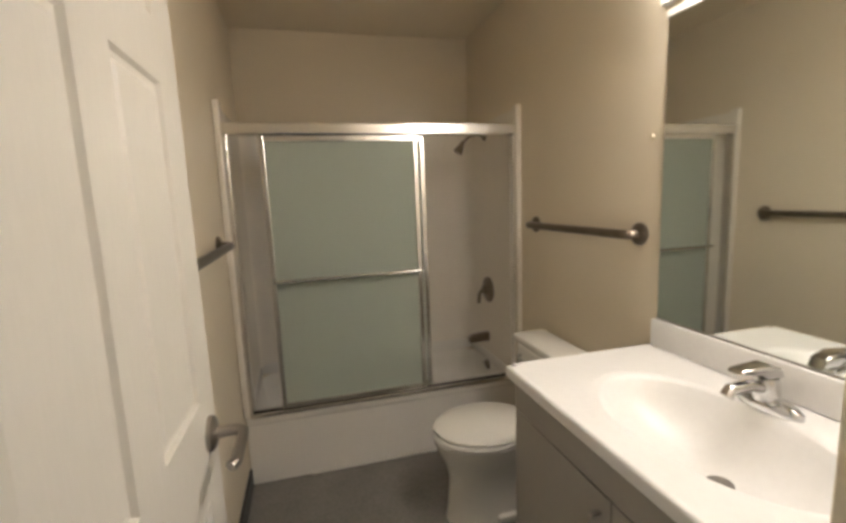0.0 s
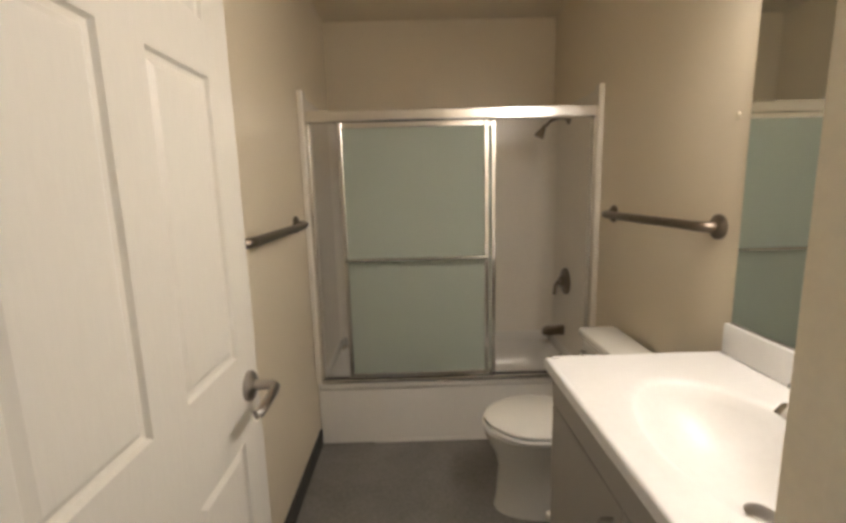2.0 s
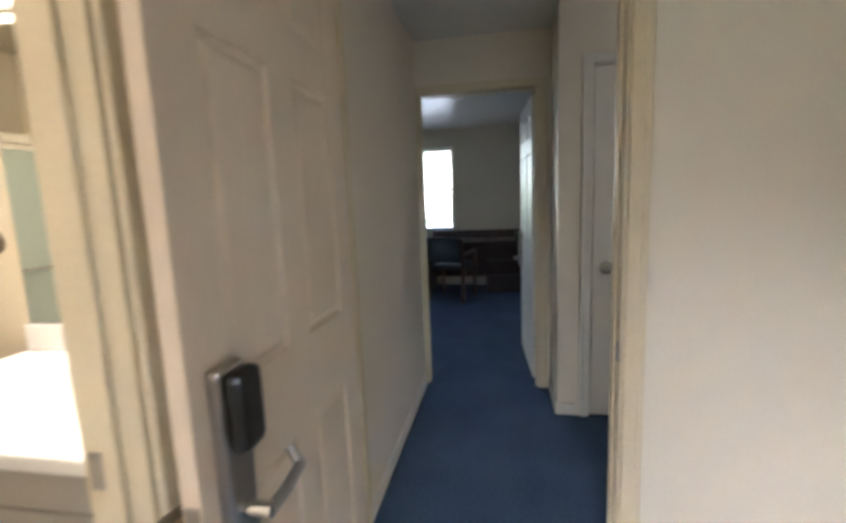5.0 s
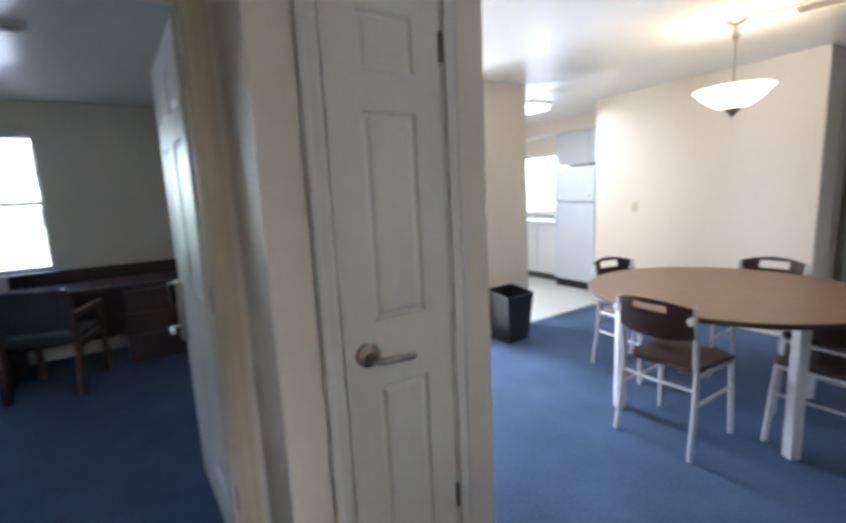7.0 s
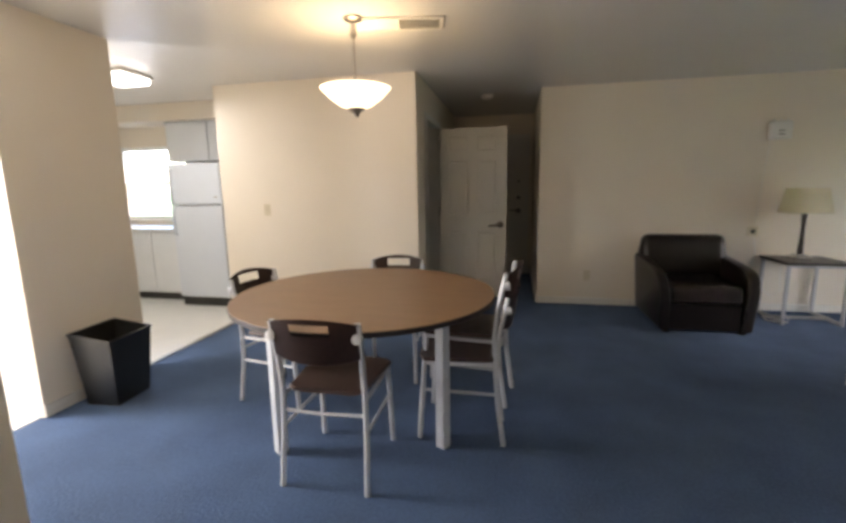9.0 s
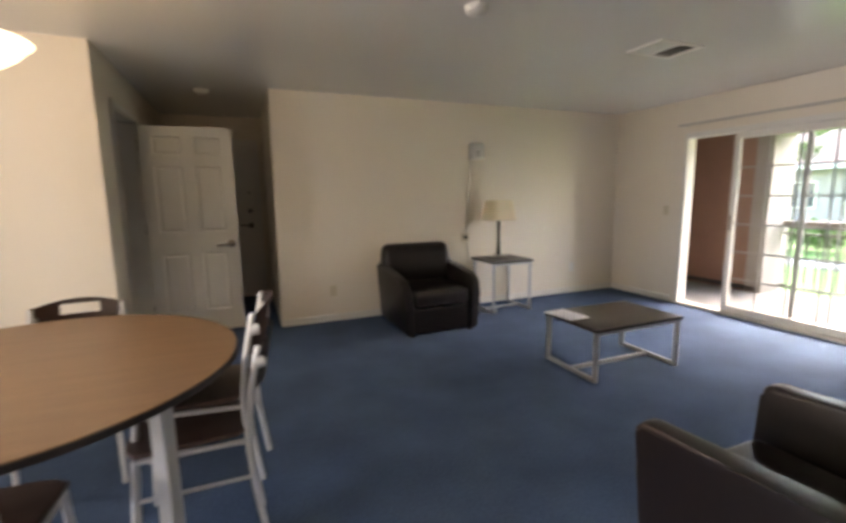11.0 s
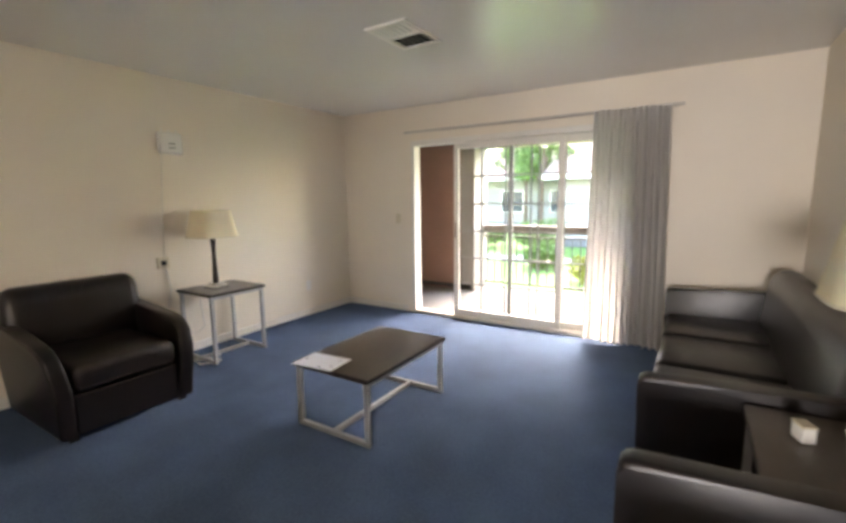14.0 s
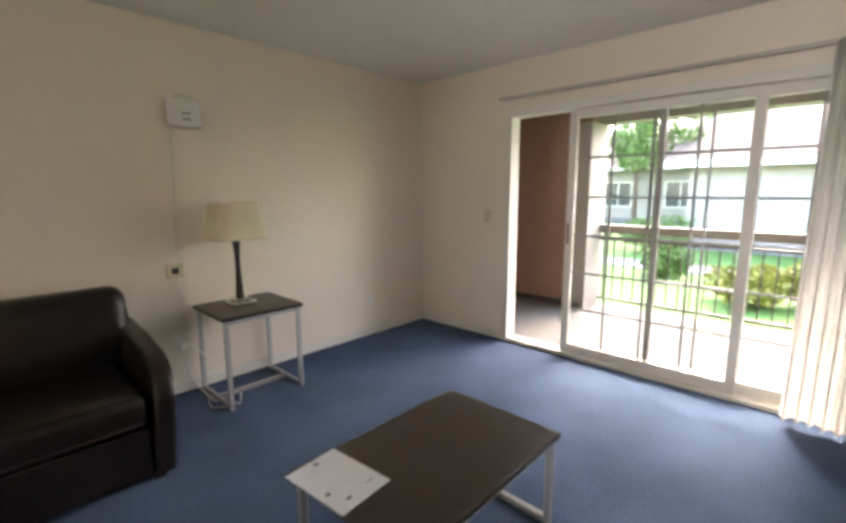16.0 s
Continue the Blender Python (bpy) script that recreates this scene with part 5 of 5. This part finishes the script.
slab("wall_balcony", [(-4.60, -4.15, -9.6, -7.25, -0.015, 2.40), (-4.15, -2.75, -9.6, -9.48, -0.015, 2.40)], M_STUCCO, "terracotta stucco balcony wall", "wall")
slab("wall_balcony_pier", [(-4.605, -4.13, -7.44, -7.235, -0.015, 2.08)], M_GREYST, "grey stucco end of the balcony wall", "wall")
slab("wall_balcony_north", [(-4.60, -2.75, -3.5, -3.4, -0.015, 2.40)], M_GREYST, "grey stucco balcony side wall", "wall")
slab("wall_outside", [(-2.79, -2.752, -9.48, -7.40, -0.015, 2.40), (-2.79, -2.752, -4.90, -3.5, -0.015, 2.40)], M_STUCCO, "terracotta stucco outside wall face", "wall")
board("balcony_wall_base", -4.15, -4.13, -9.47, -7.28, 0.07, M_BASE_DARK, "dark strip at the foot of the stucco wall")
rl = thing("balcony_railing", pose(0, 0, 0), "bronze steel balcony railing with grey-brown cap", "railing")
part("cap_rail", bx(-4.57, -4.47, -7.23, -3.5, 0.86, 0.955, bevel=0.008), M_RAILCAP, rl)
part("bottom_rail", bx(-4.535, -4.505, -7.23, -3.5, 0.06, 0.09), M_RAIL, rl)
part("upper_rail", bx(-4.535, -4.505, -7.23, -3.5, 0.77, 0.795), M_RAIL, rl)
k = 0
while -7.18 + 0.115 * k < -3.55:
    y = -7.18 + 0.115 * k
    part("baluster", bx(-4.527, -4.513, y - 0.007, y + 0.007, 0.09, 0.77), M_RAIL, rl)
    k += 1

# ---- outdoors ----
G = -0.45
gr = slab("ground", [(-400, -4.62, -400, 400, G - 0.3, G), (-4.62, 400, 12, 400, G - 0.3, G), (-4.62, 400, -400, -12, G - 0.3, G), (8.5, 400, -12, 12, G - 0.3, G)], M_GRASS, "green mown lawn", "lawn")
# Added slab: grey ground so grass sends no green bounce indoors.
slab("grey_bounce_slab", [(8.5, 32, -12, 12, G, G + 0.03), (0, 32, -30, -12, G, G + 0.03)], M_CONCRETE, "pale concrete slab added to keep green bounce out of the rooms", "pavement")
slab("path", [(-11.2, -10.0, -60, 40, G, G + 0.02)], M_CONCRETE, "pale concrete garden path", "path")


def leaves(bm, c, r, n, size, rng):
    for _ in range(n):
        d = Vector((rng.gauss(0, 1), rng.gauss(0, 1), rng.gauss(0, 1))).normalized() * rng.uniform(0.55, 1.0)
        p = Vector(c) + Vector((d.x * r[0], d.y * r[1], d.z * r[2]))
        rot = Euler((rng.uniform(0, 6), rng.uniform(0, 6), rng.uniform(0, 6))).to_matrix()
        s = size * rng.uniform(0.6, 1.4)
        vs = [bm.verts.new(p + rot @ Vector(q)) for q in ((-s, 0, 0), (0, -s * 0.5, 0.1 * s), (s, 0, 0), (0, s * 0.5, 0.1 * s))]
        bm.faces.new(vs)


def bush(x, y, r, material, label, seed):
    rng = random.Random(seed)
    t = thing("shrub", pose(x, y, G), label, "shrub", "garden shrubs")
    part("stem", tb([(0, 0, 0), (0.03, 0.02, r * 0.6)], 0.03, 6), M_BARK, t)
    bm = bmesh.new()
    for _ in range(9):
        c = (rng.uniform(-0.5, 0.5) * r, rng.uniform(-0.6, 0.6) * r, r * rng.uniform(0.35, 0.75))
        leaves(bm, c, (r * 0.45, r * 0.5, r * 0.38), 260, 0.055, rng)
    part("foliage", bm, material, t)


for i, (x, y, r, mt, lb) in enumerate(((-13.0, -8.9, 1.0, M_LEAF, "dark green rounded shrub by the building"), (-7.6, -6.2, 0.62, M_YLEAF, "yellow-green flowering shrub on the lawn"), (-8.0, -5.2, 0.6, M_YLEAF, "yellow-green flowering shrub on the lawn"), (-9.2, -7.7, 0.55, M_LEAF, "dark green rounded shrub by the building"), (-9.0, -3.6, 0.8, M_YLEAF, "yellow-green flowering shrub on the lawn"), (-13.2, -11.2, 0.9, M_LEAF, "dark green rounded shrub by the building"))):
    bush(x, y, r, mt, lb, i)


def tree(x, y, h, seed):
    rng = random.Random(seed)
    t = thing("tree", pose(x, y, G), "leafy green tree with brown trunk", "tree", "garden trees")
    bm = bmesh.new()
    for a, b, r0, r1 in (((0, 0, 0), (0.1, 0.05, h * 0.5), 0.14, 0.09), ((0.1, 0.05, h * 0.5), (0.5, 0.3, h * 0.8), 0.08, 0.03), ((0.08, 0.04, h * 0.45), (-0.6, 0.2, h * 0.75), 0.07, 0.03), ((0.06, 0.0, h * 0.4), (0.2, -0.7, h * 0.7), 0.06, 0.03)):
        a, b = Vector(a), Vector(b)
        q = (b - a).to_track_quat("Z", "Y").to_matrix().to_4x4()
        lathe(bm, [(0, 0), (r0, 0), (r1, (b - a).length), (0, (b - a).length)], 10, Matrix.Translation(a) @ q)
    part("trunk", bm, M_BARK, t)
    bm = bmesh.new()
    for _ in range(22):
        c = (rng.gauss(0, 0.7), rng.gauss(0, 0.8), h * rng.uniform(0.5, 1.0))
        leaves(bm, c, (0.55, 0.6, 0.45), 260, 0.075, rng)
    part("crown", bm, M_LEAF, t)


for i, (x, y, h) in enumerate(((-15.5, -9.7, 5.6), (-20.0, -16.5, 6.5), (-17, -22, 7.0), (-22, -12.5, 6.0))):
    tree(x, y, h, 20 + i)


def house(m, w, d, h, label, seed):
    """A building with its front on the plane x = 0, facing +x."""
    t = thing("apartment_building", m, label, "building", "neighbouring buildings")
    part("wall", bx(-d, 0, 0, w, 0, h), M_HOUSE, t)
    bm = prism([(-d - 0.6, h - 0.05), (0.6, h - 0.05), (0.6, h + 0.1), (-d / 2, h + 2.2), (-d - 0.6, h + 0.1)], -0.6, w + 0.6, "y")
    rf = part("roof", bm, M_ROOF, t, "tan shingle roof")
    part("fascia", bx(0.60, 0.64, -0.6, w + 0.6, h - 0.12, h + 0.1), M_TRIM, rf)
    n = max(1, int(w / 3.0))
    for fl in range(int(h / 2.7)):
        for k in range(n):
            y = (k + 0.5) * w / n
            z = 0.95 + fl * 2.7
            wd = part("window", bx(0.0, 0.03, y - 0.65, y + 0.65, z, z + 1.2), M_WINDARK, t)
            for a in ((y - 0.72, y - 0.65, z - 0.07, z + 1.27), (y + 0.65, y + 0.72, z - 0.07, z + 1.27), (y - 0.65, y + 0.65, z - 0.07, z), (y - 0.65, y + 0.65, z + 1.2, z + 1.27), (y - 0.025, y + 0.025, z, z + 1.2)):
                part("frame", bx(0.0, 0.06, a[0], a[1], a[2], a[3]), M_TRIM, wd)
    part("plinth", bx(0, 0.05, 0, w, 0, 0.3), M_CONCRETE, t)


house(pose(-14.6, -8.6, G), 13, 9, 2.55, "pale stucco neighbouring building with tan roof", 1)
house(pose(-24.0, -21.5, G), 12, 8, 2.9, "pale stucco neighbouring building far behind the lawn", 2)
house(pose(-27.0, -6.0, G), 14, 8, 5.6, "two-storey pale stucco building behind the roofs", 3)
house(pose(34.0, 4.0, G, 0, 0, 180), 18, 8, 5.6, "pale stucco building seen through the bedroom window", 4)
house(pose(3.0, -34.0, G, 0, 0, 90), 16, 8, 5.6, "pale stucco building seen through the kitchen window", 5)
for i, (x, y, h) in enumerate(((27.5, 3.5, 5.0), (14.5, -25.5, 5.0))):
    tree(x, y, h, 40 + i)
